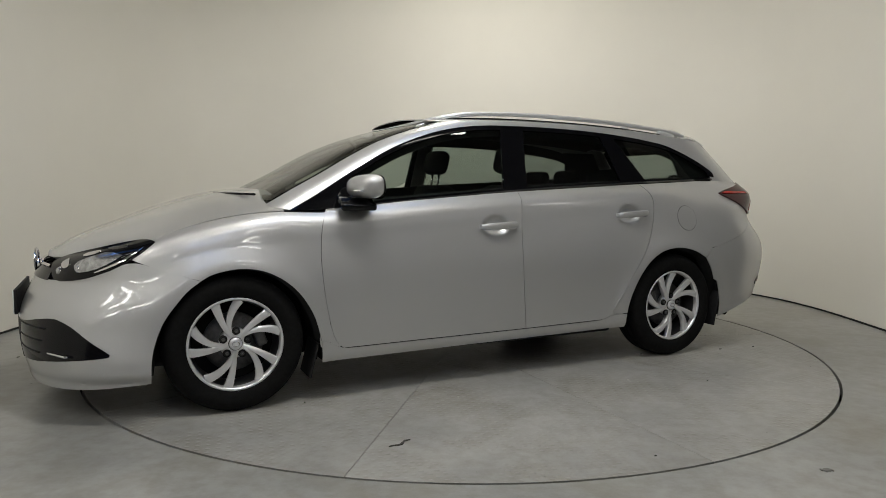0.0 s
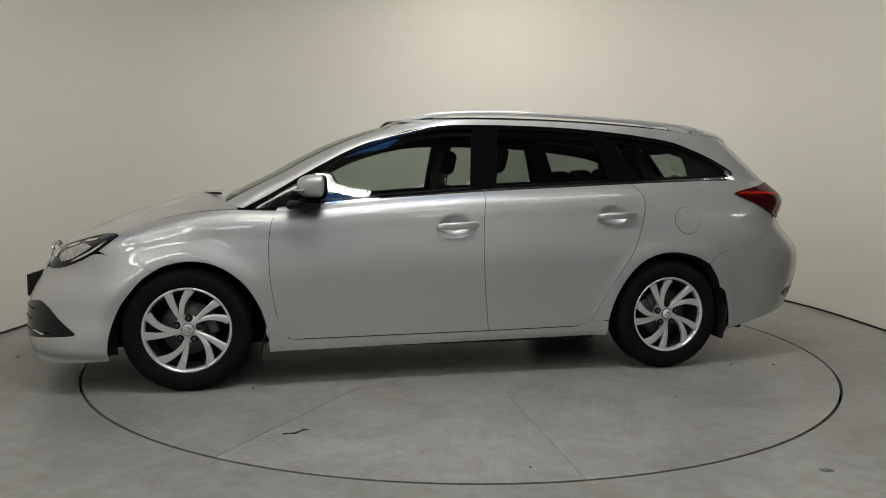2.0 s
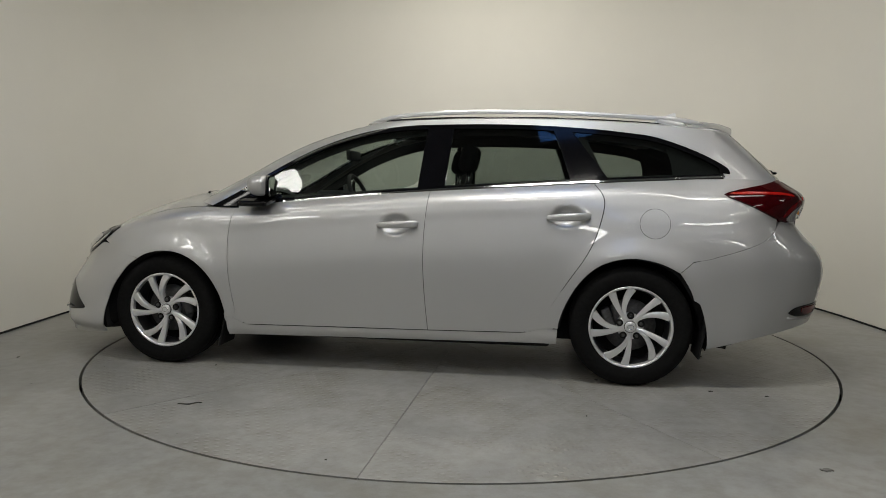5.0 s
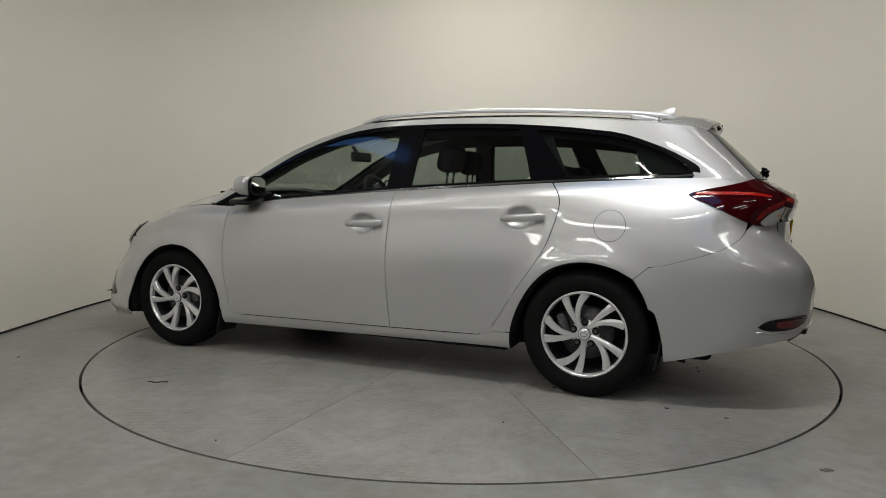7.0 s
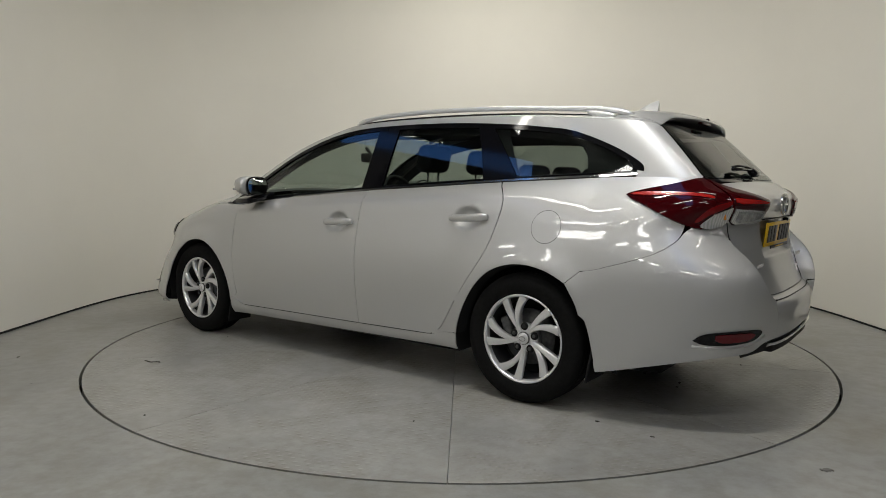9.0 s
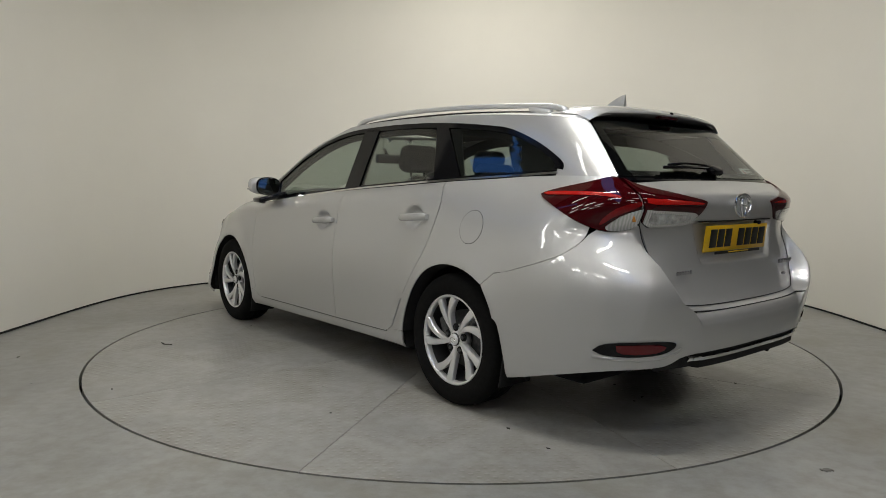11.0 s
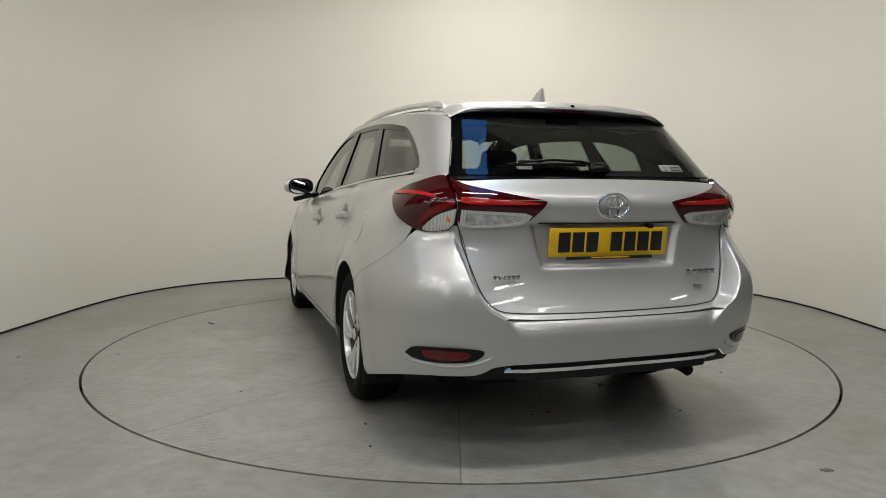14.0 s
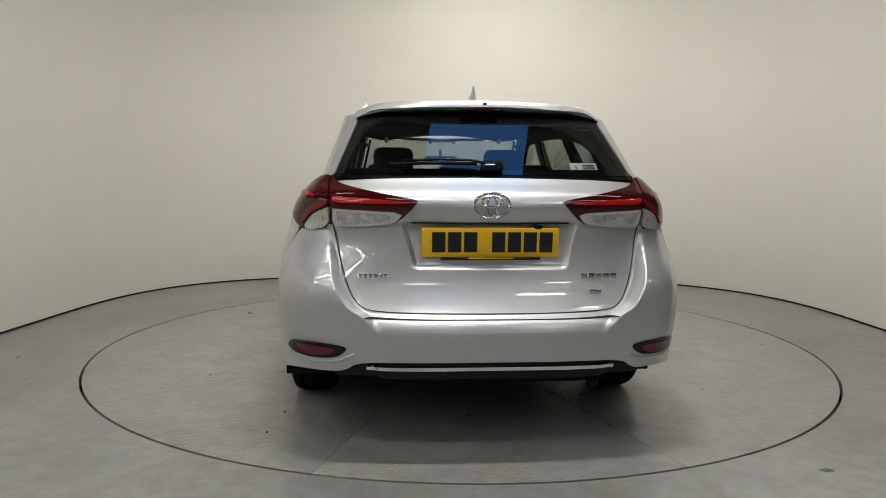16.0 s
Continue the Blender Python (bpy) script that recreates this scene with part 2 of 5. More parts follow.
        bp2.inputs["Strength"].default_value, bp2.inputs["Distance"].default_value = 0.9, 0.004
        L(worn, bp2.inputs["Height"])
        L(bp.outputs["Normal"], bp2.inputs["Normal"])
        L(bp2.outputs["Normal"], b.inputs["Normal"])
        return m
    L(bp.outputs["Normal"], b.inputs["Normal"])
    return m


FLOOR = floor_material("painted_concrete", (0.305, 0.307, 0.295), False)
DECK = floor_material("worn_painted_deck", (0.36, 0.36, 0.345), True)


def disc_mesh(name, radius, mat, z0, z1, rings=10, n=160):
    prof = [(0.001, z1)] + [(radius * k / rings, z1) for k in range(1, rings + 1)] + [(radius, z0)]
    v, f = lathe(prof, n, "z")
    return mesh(name, v, f, mat, False)


def build_floor():
    # a ring-shaped hole in the floor takes the turntable, with a dark gap round it
    v, f = [], []
    n = 160
    for i in range(n):
        a = 2 * math.pi * i / n
        c, s = math.cos(a), math.sin(a)
        k = min(10.0 / max(abs(c), 1e-6), (4.0 if s > 0 else 16.0) / max(abs(s), 1e-6))
        v += [((DISC + 0.008) * c, (DISC + 0.008) * s, -0.06), ((DISC + 0.008) * c, (DISC + 0.008) * s, 0), (2.6 * c, 2.6 * s, 0), (k * c, k * s, 0)]
    for i in range(n):
        a, b = 4 * i, 4 * ((i + 1) % n)
        f += [(a, b, b + 1, a + 1), (a + 1, b + 1, b + 2, a + 2), (a + 2, b + 2, b + 3, a + 3)]
    thing("floor", mesh("floor", v, [q[::-1] for q in f], FLOOR, False), "worn grey painted concrete floor with stains", "floor", "structure")
    thing("turntable_pit", disc_mesh("turntable_pit", DISC + 0.05, LINER, -0.12, -0.08), "dark pit under the turntable", "pit", "structure")


def sector(radius, r0, half, mat):
    """One deck plate: a slice of the disc, with its edges drawn in."""
    v, f = [], []
    n, m = 16, 8
    for k in range(m + 1):
        r = r0 + (radius - r0) * k / m
        for i in range(n + 1):
            a = (half - 0.0012 / max(r, 0.05)) * (2 * i / n - 1)
            v.append((r * math.cos(a), r * math.sin(a), 0.0))
    for k in range(m):
        for i in range(n):
            q = k * (n + 1) + i
            f.append((q, q + n + 1, q + n + 2, q + 1))
    rim = [i for i in range(n + 1)] + [(k + 1) * (n + 1) + n for k in range(m)] + [m * (n + 1) + n - 1 - i for i in range(n)] + [(m - 1 - k) * (n + 1) for k in range(m - 1)]
    base = len(v)
    v += [(v[i][0], v[i][1], -0.05) for i in rim]
    for k in range(len(rim)):
        q = (k + 1) % len(rim)
        f.append((rim[k], rim[q], base + q, base + k))
    return mesh("deck_plate", v, f, mat, False)


build_room()
build_floor()
turntable = thing("turntable", disc_mesh("turntable", DISC - 0.02, LINER, -0.07, -0.045), "round grey painted steel turntable set flush in the floor", "turntable")
PLATE = sector(DISC - 0.006, 0.02, radians(18), DECK)
for k in range(10):
    part("deck_plate", PLATE, turntable).matrix_local = pose(0, 0, 0, 0, 0, -73 + 36 * k)

# ---- the car: front towards -x, left side towards -y, origin on the ground under the middle of the wheelbase ----
OX, OY = -0.271, -0.066
car = thing("estate_car", None, "silver metallic estate car with roof rails parked on the turntable", "car")

BELT = curve([(-2.3, 0.64), (-2.0, 0.69), (-1.75, 0.745), (-1.6, 0.80), (-1.3, 0.885), (-1.05, 0.908), (-0.9, 0.905), (-0.49, 0.944), (0.23, 1.005), (0.7, 1.032), (1.12, 1.056), (1.45, 1.070), (1.75, 1.083), (2.05, 1.075), (2.4, 1.06)])
W_BELT = curve([(-1.5, 0.715), (-1.05, 0.768), (-0.5, 0.760), (0.2, 0.735), (0.8, 0.718), (1.1, 0.708), (1.4, 0.685), (1.6, 0.665)])
W_MAX = curve([(-1.5, 0.866), (-1.3, 0.872), (-0.9, 0.860), (0.0, 0.850), (0.7, 0.850), (1.2, 0.860), (1.45, 0.862), (1.6, 0.860)])
PROFILE = curve([(0, 0.62), (0.05, 0.86), (0.12, 0.93), (0.25, 0.97), (0.42, 1.0), (0.55, 0.97), (0.7, 0.82), (0.8, 0.70), (0.88, 0.61), (0.93, 0.50), (0.97, 0.28), (1.0, 0.0)])
PROFILE_R = curve([(0, 0.70), (0.05, 0.88), (0.12, 0.94), (0.25, 0.98), (0.42, 1.0), (0.55, 0.96), (0.7, 0.83), (0.8, 0.68), (0.88, 0.46), (0.94, 0.24), (1.0, 0.0)])
X_CORNER = curve([(0.1, 2.13), (0.2, 2.20), (0.30, 2.305), (0.38, 2.340), (0.47, 2.352), (0.58, 2.362), (0.65, 2.350), (0.72, 2.318), (0.80, 2.265), (0.88, 2.222), (0.95, 2.236), (1.0, 2.215), (1.04, 2.16), (1.08, 2.11)])
X_REAR = curve([(0.1, 2.20), (0.2, 2.27), (0.30, 2.335), (0.38, 2.342), (0.46, 2.348), (0.50, 2.346), (0.53, 2.332), (0.557, 2.296), (0.575, 2.284), (0.62, 2.262), (0.66, 2.248), (0.75, 2.232), (0.88, 2.222), (0.95, 2.236), (1.0, 2.215), (1.04, 2.16), (1.08, 2.11)])
X_FRONT = curve([(0.08, -2.12), (0.14, -2.17), (0.2, -2.185), (0.27, -2.20), (0.40, -2.212), (0.50, -2.185), (0.55, -2.16), (0.60, -2.135), (0.65, -2.105), (0.70, -2.06), (0.8, -1.95), (0.95, -1.75)])
Y_GATE = curve([(0.3, 0.40), (0.52, 0.42), (0.562, 0.46), (0.58, 0.49), (0.625, 0.525), (0.75, 0.568), (0.88, 0.594), (1.06, 0.602)])   # half width of the tailgate
GATE_EDGE = [(-0.600, 0.884), (-0.594, 0.877), (-0.568, 0.75), (-0.527, 0.625), (-0.49, 0.58), (-0.44, 0.563)]
UF, UR, LC = -1.45, 1.6, 0.8
NR = 3.3
N_NOSE = curve([(0.1, 2.7), (0.3, 2.6), (0.42, 2.35), (0.6, 2.05), (0.7, 2.2), (0.95, 2.3)])     # how square nose and tail are in plan
N_TAIL = curve([(0.1, 3.0), (0.45, 3.05), (0.65, 3.25), (0.88, 3.3), (1.0, 4.4), (1.06, 5.0)])
ZB = 0.18


def flare(x, z):
    """The wheel arches' lips stand a little proud."""
    x, z = np.asarray(x, float), np.asarray(z, float)
    out = 0
    for hx in (-1.3, 1.3):
        r = np.hypot(x - hx, z - 0.30)
        out = out + 0.013 * np.exp(-((r - 0.37) / 0.07) ** 2) * (z > 0.1)
    return out


def side_width(x, z):
    v = np.clip((z - ZB) / (BELT(x) - ZB), 0, 1)
    xs = np.clip(x, UF, UR)
    k = np.clip((x - 1.0) / 0.6, 0, 1)
    nose = smooth(-1.4, -1.6, x) * smooth(0.45, 0.2, z) * 0.33 * (1 - v)
    return W_BELT(xs) + (W_MAX(xs) - W_BELT(xs)) * (PROFILE(v) * (1 - k) + PROFILE_R(v) * k + nose)


def smooth(a, b, x):
    t = np.clip((x - a) / (b - a), 0, 1)
    return t * t * (3 - 2 * t)


CUPS = ((0.055, 0.822), (0.962, 0.874))          # finger cups behind the door handles


def body(u, z):
    """The lower body's skin, left half: u is x along the side, and runs on round the corners to the middle of nose and tail."""
    u, z = np.broadcast_arrays(np.asarray(u, float), np.asarray(z, float))
    tr, tf = np.clip((u - UR) / LC, 0, 1), np.clip((UF - u) / LC, 0, 1)
    w = side_width(u, z)
    ar, af = tr * math.pi / 2, tf * math.pi / 2
    nr, nf = N_TAIL(z), N_NOSE(z)
    y = w * np.clip(np.cos(ar), 0, 1) ** (2 / nr) * np.clip(np.cos(af), 0, 1) ** (2 / nf)
    xr = X_CORNER(z) + (X_REAR(z) - X_CORNER(z)) * smooth(0.034, 0.006, y - Y_GATE(z))
    x = np.clip(u, UF, UR) + (xr - UR) * np.sin(ar) ** (2 / nr) + (X_FRONT(z) - UF) * np.sin(af) ** (2 / nf)
    # fold down the bumper's corner, from the lamp to the reflector
    fold = 0.020 * np.clip(1 - np.abs(ar - 0.80 - 0.35 * (z - 0.5)) / 0.42, 0, 1) * smooth(0.40, 0.48, z) * smooth(0.84, 0.66, z)
    x, y = x + fold * (tr > 0), y * (1 + 0.6 * fold * (tr > 0))
    # number plate's recess in the tailgate, and the fold over the bumper
    side = 0.325 - 0.25 * (0.885 - z)
    x = x - 0.022 * smooth(0.012, -0.012, y - side) * smooth(0.715, 0.735, z) * smooth(0.892, 0.882, z) * (tr > 0)
    y = y + flare(x, z) * smooth(0.5, 0.0, tr) * smooth(0.5, 0.0, tf)
    for cx, cz in CUPS:
        r = np.hypot((u - cx) / 0.088, (z - cz) / 0.060)
        y = y - 0.026 * smooth(1.0, 0.5, r)
    return np.stack([x, -y, z], -1)


def u_of_x(x, z):
    if UF <= x <= UR:
        return x
    lo, hi = (UR, UR + LC) if x > UR else (UF - LC, UF)
    for _ in range(40):
        mid = (lo + hi) / 2
        lo, hi = (mid, hi) if body(mid, z)[0] < x else (lo, mid)
    return lo


def u_of_y(y, z, rear=True):
    lo, hi = (UR, UR + LC) if rear else (UF, UF - LC)
    for _ in range(40):
        mid = (lo + hi) / 2
        lo, hi = (mid, hi) if body(mid, z)[1] < -abs(y) else (lo, mid)
    return lo


def sx(*pts):
    """Outline given in (x, z) as (u, z)."""
    return [(u_of_x(x, z), z) for x, z in pts]


def sy(*pts, rear=True):
    """Outline given in (y, z) of the tail or nose as (u, z)."""
    return [(u_of_y(y, z, rear), z) for y, z in pts]


# the greenhouse above the belt
X_SCREEN = curve([(0.85, -1.35), (0.93, -1.225), (1.01, -1.085), (1.09, -0.925), (1.19, -0.75), (1.27, -0.585), (1.33, -0.425), (1.38, -0.25), (1.43, 0.0)])
X_PILLAR = curve([(0.85, -1.12), (0.907, -1.03), (0.98, -0.89), (1.1, -0.70), (1.2, -0.51), (1.26, -0.384), (1.31, -0.227), (1.35, -0.06), (1.42, 0.2)])
X_GATE = curve([(0.95, 2.2), (1.06, 2.115), (1.1, 2.075), (1.2, 1.975), (1.31, 1.86), (1.4, 1.76)])
NG = 4.0
NB = 6.0


def cabin_width(x, z):
    return W_BELT(np.clip(x, -1.5, 1.6)) - 0.006 - 0.36 * (z - BELT(np.clip(x, -1.05, 1.6)))


def gate_start(z):
    """Where the greenhouse begins to round off towards the tail."""
    return 1.6 - 0.9 * np.clip(z - 1.075, 0, 1)


def cabin(x, z):
    """The greenhouse's skin, left half, over the side view."""
    x, z = np.broadcast_arrays(np.asarray(x, float), np.asarray(z, float))
    xs, xc = X_PILLAR(z) + 0.13, X_SCREEN(z)
    rs, rc = gate_start(z), X_GATE(z)
    w = cabin_width(np.clip(x, xs, rs), z)
    f = np.clip((xs - x) / (xs - xc), 0, 1)
    r = np.clip((x - rs) / (rc - rs), 0, 1)
    return np.stack([x, -w * np.clip(1 - f**NG, 0, 1) ** (1 / NG) * np.clip(1 - r**NB, 0, 1) ** (1 / NB), z], -1)


def screen(y, z, rear):
    """The greenhouse's skin over the front or rear view."""
    y, z = np.broadcast_arrays(np.asarray(y, float), np.asarray(z, float))
    if rear:
        xs, xc, n = gate_start(z), X_GATE(z), NB
    else:
        xs, xc, n = X_PILLAR(z) + 0.13, X_SCREEN(z), NG
    w = cabin_width(xs, z)
    return np.stack([xs + (xc - xs) * np.clip(1 - (np.abs(y) / w) ** n, 0, 1) ** (1 / n), y, z], -1)


def coons(top, bottom, left, right, n, m):
    """Grid of 2D points between four outlines; top and bottom run the same way, left and right go down."""
    T, B = resample(top, n), resample(bottom, n)
    Lc, R = resample(left, m), resample(right, m)
    s, t = np.linspace(0, 1, n)[None, :, None], np.linspace(0, 1, m)[:, None, None]
    return (1 - t) * T[None] + t * B[None] + (1 - s) * Lc[:, None] + s * R[:, None] - ((1 - s) * (1 - t) * T[0] + s * (1 - t) * T[-1] + (1 - s) * t * B[0] + s * t * B[-1])


def grid_mesh(name, P, mat, flange=0.006, gap=0.0015, proud=0.0):
    """A sheet from a grid of places, with its edges drawn in by the gap and folded inwards."""
    P = np.array(P, float)
    m, n = P.shape[:2]
    du, dv = np.gradient(P, axis=1), np.gradient(P, axis=0)
    N = np.cross(du, dv)
    N /= np.linalg.norm(N, axis=-1, keepdims=True) + 1e-12
    out = P - np.array([0, 0, 0.6])
    out[..., 0] = np.where(np.abs(out[..., 0]) > 1.3, out[..., 0], 0)
    flip = np.sum(N * out) < 0
    if flip:
        N = -N
    P = P + N * proud
    Q = P.copy()
    for a, b in ((0, 1), (-1, -2)):
        for ax in (0, 1):
            e, i = (Q[a], P[b]) if ax == 0 else (Q[:, a], P[:, b])
            d = i - e
            L = np.linalg.norm(d, axis=-1, keepdims=True) + 1e-9
            e += d / L * np.minimum(gap, L * 0.45)
    idx = np.arange(m * n).reshape(m, n)
    verts = list(Q.reshape(-1, 3))
    faces = [(idx[i, j], idx[i, j + 1], idx[i + 1, j + 1], idx[i + 1, j]) for i in range(m - 1) for j in range(n - 1)]
    loop = list(idx[0, :]) + list(idx[1:, -1]) + list(idx[-1, ::-1][1:]) + list(idx[::-1, 0][1:-1])
    base = len(verts)
    fN = N.reshape(-1, 3)
    if flange:
        for k in loop:
            verts.append(verts[k] - fN[k] * flange)
        for k in range(len(loop)):
            q = (k + 1) % len(loop)
            faces.append((loop[q], loop[k], base + k, base + q))
    if flip:
        faces = [f[::-1] for f in faces]
    me = mesh(name, verts, faces, mat)
    sharp_edges(me)
    return me


def sharp_edges(me, angle=38):
    bm = bmesh.new()
    bm.from_mesh(me)
    for e in bm.edges:
        if len(e.link_faces) == 2 and e.calc_face_angle(0) > radians(angle):
            e.smooth = False
    bm.to_mesh(me)
    bm.free()


def whole(P):
    """A left-half grid whose last column lies on the middle, joined with its mirror image."""
    M = P[:, ::-1][:, 1:].copy()
    M[..., 1] *= -1
    return np.concatenate([P, M], 1)


def mirrored(P):
    P = np.array(P, float).copy()
    P[..., 1] *= -1
    return P


def both(name, P, mat, parent=car, label="", **kw):
    a = part(name, grid_mesh(name, P, mat, **kw), parent, label)
    b = part(name, grid_mesh(name, mirrored(P), mat, **kw), parent, label)
    return a, b


def blob(outline, surf, n=64, rings=8, rounds=2):
    """Grid of places over a star-shaped outline: rings from the rim to the middle."""
    O = resample(list(outline) + [outline[0]], n + 1, rounds)
    c = O[:-1].mean(0)
    r = np.linspace(1, 0, rings)
    G = c + (O[None] - c) * r[:, None, None]
    return surf(G[..., 0], G[..., 1])


def blob_mesh(name, P, mat, thick=0.006, proud=0.0, bulge=0.0, side=-1):
    """A pane, lens or cap from a blob: rim folded inwards."""
    P = np.array(P, float)
    rings, n = P.shape[0], P.shape[1] - 1
    c = P[-1, 0]
    rim = P[0, :-1]
    N = np.zeros(3)
    for k in range(n):
        N += np.cross(rim[k] - c, rim[(k + 1) % n] - c)
    N /= np.linalg.norm(N)
    out = c - np.array([np.clip(c[0], -1.4, 1.4), 0, 0.6])
    flip = N @ out < 0
    if flip:
        N = -N
    r = np.linspace(1, 0, rings)
    verts, faces = [], []
    for i in range(rings - 1):
        verts += [p + N * (proud + bulge * (1 - r[i] ** 2)) for p in P[i, :-1]]
    verts.append(c + N * (proud + bulge))
    top = len(verts) - 1
    for i in range(rings - 2):
        for k in range(n):
            q = (k + 1) % n
            faces.append((i * n + k, i * n + q, (i + 1) * n + q, (i + 1) * n + k))
    for k in range(n):
        faces.append(((rings - 2) * n + k, (rings - 2) * n + (k + 1) % n, top))
    base = len(verts)
    if thick:
        verts += [p - N * thick for p in rim]
        for k in range(n):
            q = (k + 1) % n
            faces.append((q, k, base + k, base + q))
    if flip:
        faces = [f[::-1] for f in faces]
    me = mesh(name, verts, faces, mat)
    sharp_edges(me)
    return me


def both_blobs(name, P, mat, parent=car, label="", **kw):
    return part(name, blob_mesh(name, P, mat, **kw), parent, label), part(name, blob_mesh(name, mirrored(P), mat, **kw), parent, label)


SURF = lambda g: body(g[..., 0], g[..., 1])
CAB = lambda g: cabin(g[..., 0], g[..., 1])
F_ARCH = [(-0.914, 0.296), (-0.925, 0.35), (-0.955, 0.44), (-1.03, 0.553), (-1.144, 0.635), (-1.265, 0.66), (-1.389, 0.64), (-1.445, 0.608)]
F_ARCH_FRONT = [(-1.445, 0.608), (-1.498, 0.572), (-1.535, 0.53), (-1.595, 0.454), (-1.64, 0.346), (-1.655, 0.175)]
R_ARCH = [(0.930, 0.292), (0.934, 0.33), (0.968, 0.43), (1.039, 0.55), (1.14, 0.64), (1.286, 0.675), (1.435, 0.65), (1.53, 0.60)]
R_ARCH_BACK = [(1.53, 0.60), (1.603, 0.49), (1.655, 0.37), (1.675, 0.215)]
BELT_LINE = lambda a, b, n=12: [(x, float(BELT(x)) - 0.004) for x in np.linspace(a, b, n)]
DOOR_A = [(-0.86, 0.915), (-0.892, 0.85), (-0.907, 0.72), (-0.899, 0.54), (-0.866, 0.355), (-0.835, 0.275), (-0.80, 0.25)]
DOOR_B = [(0.232, 1.002), (0.216, 0.865), (0.208, 0.70), (0.215, 0.49), (0.238, 0.256)]
DOOR_C = [(1.10, 1.05), (1.158, 0.98), (1.15, 0.888), (1.093, 0.709), (0.965, 0.528), (0.85, 0.345), (0.81, 0.29), (0.75, 0.264)]


def build_body():
    # doors
    P = SURF(coons(BELT_LINE(-0.86, 0.232), [(-0.80, 0.25), (0.238, 0.256)], DOOR_A, DOOR_B, 110, 90))
    fd = both("front_door", P, PAINT)
    P = SURF(coons(BELT_LINE(0.232, 1.10), [(0.238, 0.256), (0.75, 0.264)], DOOR_B, DOOR_C, 100, 90))
    rd = both("rear_door", P, PAINT)
    # sill under the doors
    both("sill", SURF(coons([(-0.912, 0.294), (-0.875, 0.290), (-0.845, 0.270), (-0.80, 0.2475), (-0.7, 0.2475), (0.24, 0.2535), (0.70, 0.260), (0.76, 0.262), (0.82, 0.282), (0.85, 0.288), (0.928, 0.290)], [(-0.905, 0.185), (0.925, 0.205)], [(-0.912, 0.294), (-0.905, 0.185)], [(0.928, 0.290), (0.925, 0.205)], 120, 10)), PAINT)
    for c in ((-0.862, 0.30), (0.825, 0.305)):
        ring = [(c[0] + (0.060 if c[0] < 0 else 0.082) * math.cos(a), c[1] + 0.066 * math.sin(a)) for a in np.linspace(0, 2 * math.pi, 24)[:-1]]
        both_blobs("sill_end", blob(ring, body, 40, 6), PAINT, proud=-0.005, thick=0.004)
    # front wing, between the bumper's seam, the bonnet, the door and the arch
    top = [(u_of_x(-1.715, 0.70), 0.70)] + [(u_of_x(x, float(BELT(x)) + 0.0015), float(BELT(x)) + 0.0015) for x in np.linspace(-1.69, -0.862, 40)]
    P = SURF(coons(top, F_ARCH[::-1], sx((-1.715, 0.70), (-1.445, 0.608)), [(-0.862, 0.90)] + DOOR_A[1:5] + [(-0.858, 0.325), (-0.862, 0.300), (-0.914, 0.296)], 60, 40))
    both("front_wing", P, PAINT)
    # rear quarter
    top = BELT_LINE(1.104, 1.6, 8) + sx((1.8, 1.078), (2.0, 1.07))
    right = sx((2.0, 1.07), (2.04, 0.95), (2.02, 0.860), (1.978, 0.785), (1.745, 0.70), (1.60, 0.66), (1.53, 0.60))
    left = [(1.104, 1.05)] + [(x + 0.002, z) for x, z in DOOR_C[1:6]] + [(0.828, 0.312), (0.838, 0.292), (0.930, 0.292)]
    P = SURF(coons(top, R_ARCH, left, right, 80, 80))
    both("rear_quarter", P, PAINT)
    # rear bumper
    end = UR + LC
    top = sx((1.53, 0.60), (1.60, 0.66), (1.745, 0.70), (1.978, 0.785), (2.04, 0.880)) + sy(*GATE_EDGE) + [(end, 0.557)]
    bottom = sx((1.675, 0.225), (1.9, 0.282), (2.1, 0.325)) + sy((-0.60, 0.335), (-0.545, 0.342), (-0.49, 0.385)) + [(end, 0.385)]
    P = SURF(coons(top, bottom, sx(*R_ARCH_BACK), [(end, 0.557), (end, 0.385)], 110, 80))
    part("rear_bumper", grid_mesh("rear_bumper", whole(P), PAINT), car)
    # lower black valance of the rear bumper
    top = sy((-0.60, 0.322), (-0.545, 0.332), (-0.49, 0.380)) + [(end, 0.383)]
    P = SURF(coons(top, sy((-0.58, 0.305), (-0.5, 0.315)) + [(end, 0.320)], sy((-0.60, 0.322), (-0.58, 0.305)), [(end, 0.383), (end, 0.320)], 40, 8))
    part("rear_valance", grid_mesh("rear_valance", whole(P), PLASTIC, proud=-0.012), car, "black plastic lower bumper insert")
    # tailgate below its window
    top = sy((-0.60, 1.045), (-0.45, 1.055), (-0.2, 1.06)) + [(end, 1.062)]
    bottom = sy((-0.44, 0.563), (-0.2, 0.558)) + [(end, 0.557)]
    left = sy((-0.60, 1.045), (-0.603, 0.96), *GATE_EDGE)
    P = SURF(coons(top, bottom, left, [(end, 1.062), (end, 0.557)], 70, 90))
    part("tailgate", grid_mesh("tailgate", whole(P), PAINT, gap=0.003), car)
    # dark line round the tailgate that stands in for the joint's shade
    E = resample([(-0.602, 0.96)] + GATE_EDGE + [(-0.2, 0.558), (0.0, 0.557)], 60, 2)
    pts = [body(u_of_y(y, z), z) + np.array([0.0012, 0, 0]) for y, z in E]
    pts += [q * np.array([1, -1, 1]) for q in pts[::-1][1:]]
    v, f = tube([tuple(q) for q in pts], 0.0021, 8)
    part("gate_gap_line", mesh("gate_gap_line", v, f, INK), car, "dark line laid in the tailgate gap for its shade")
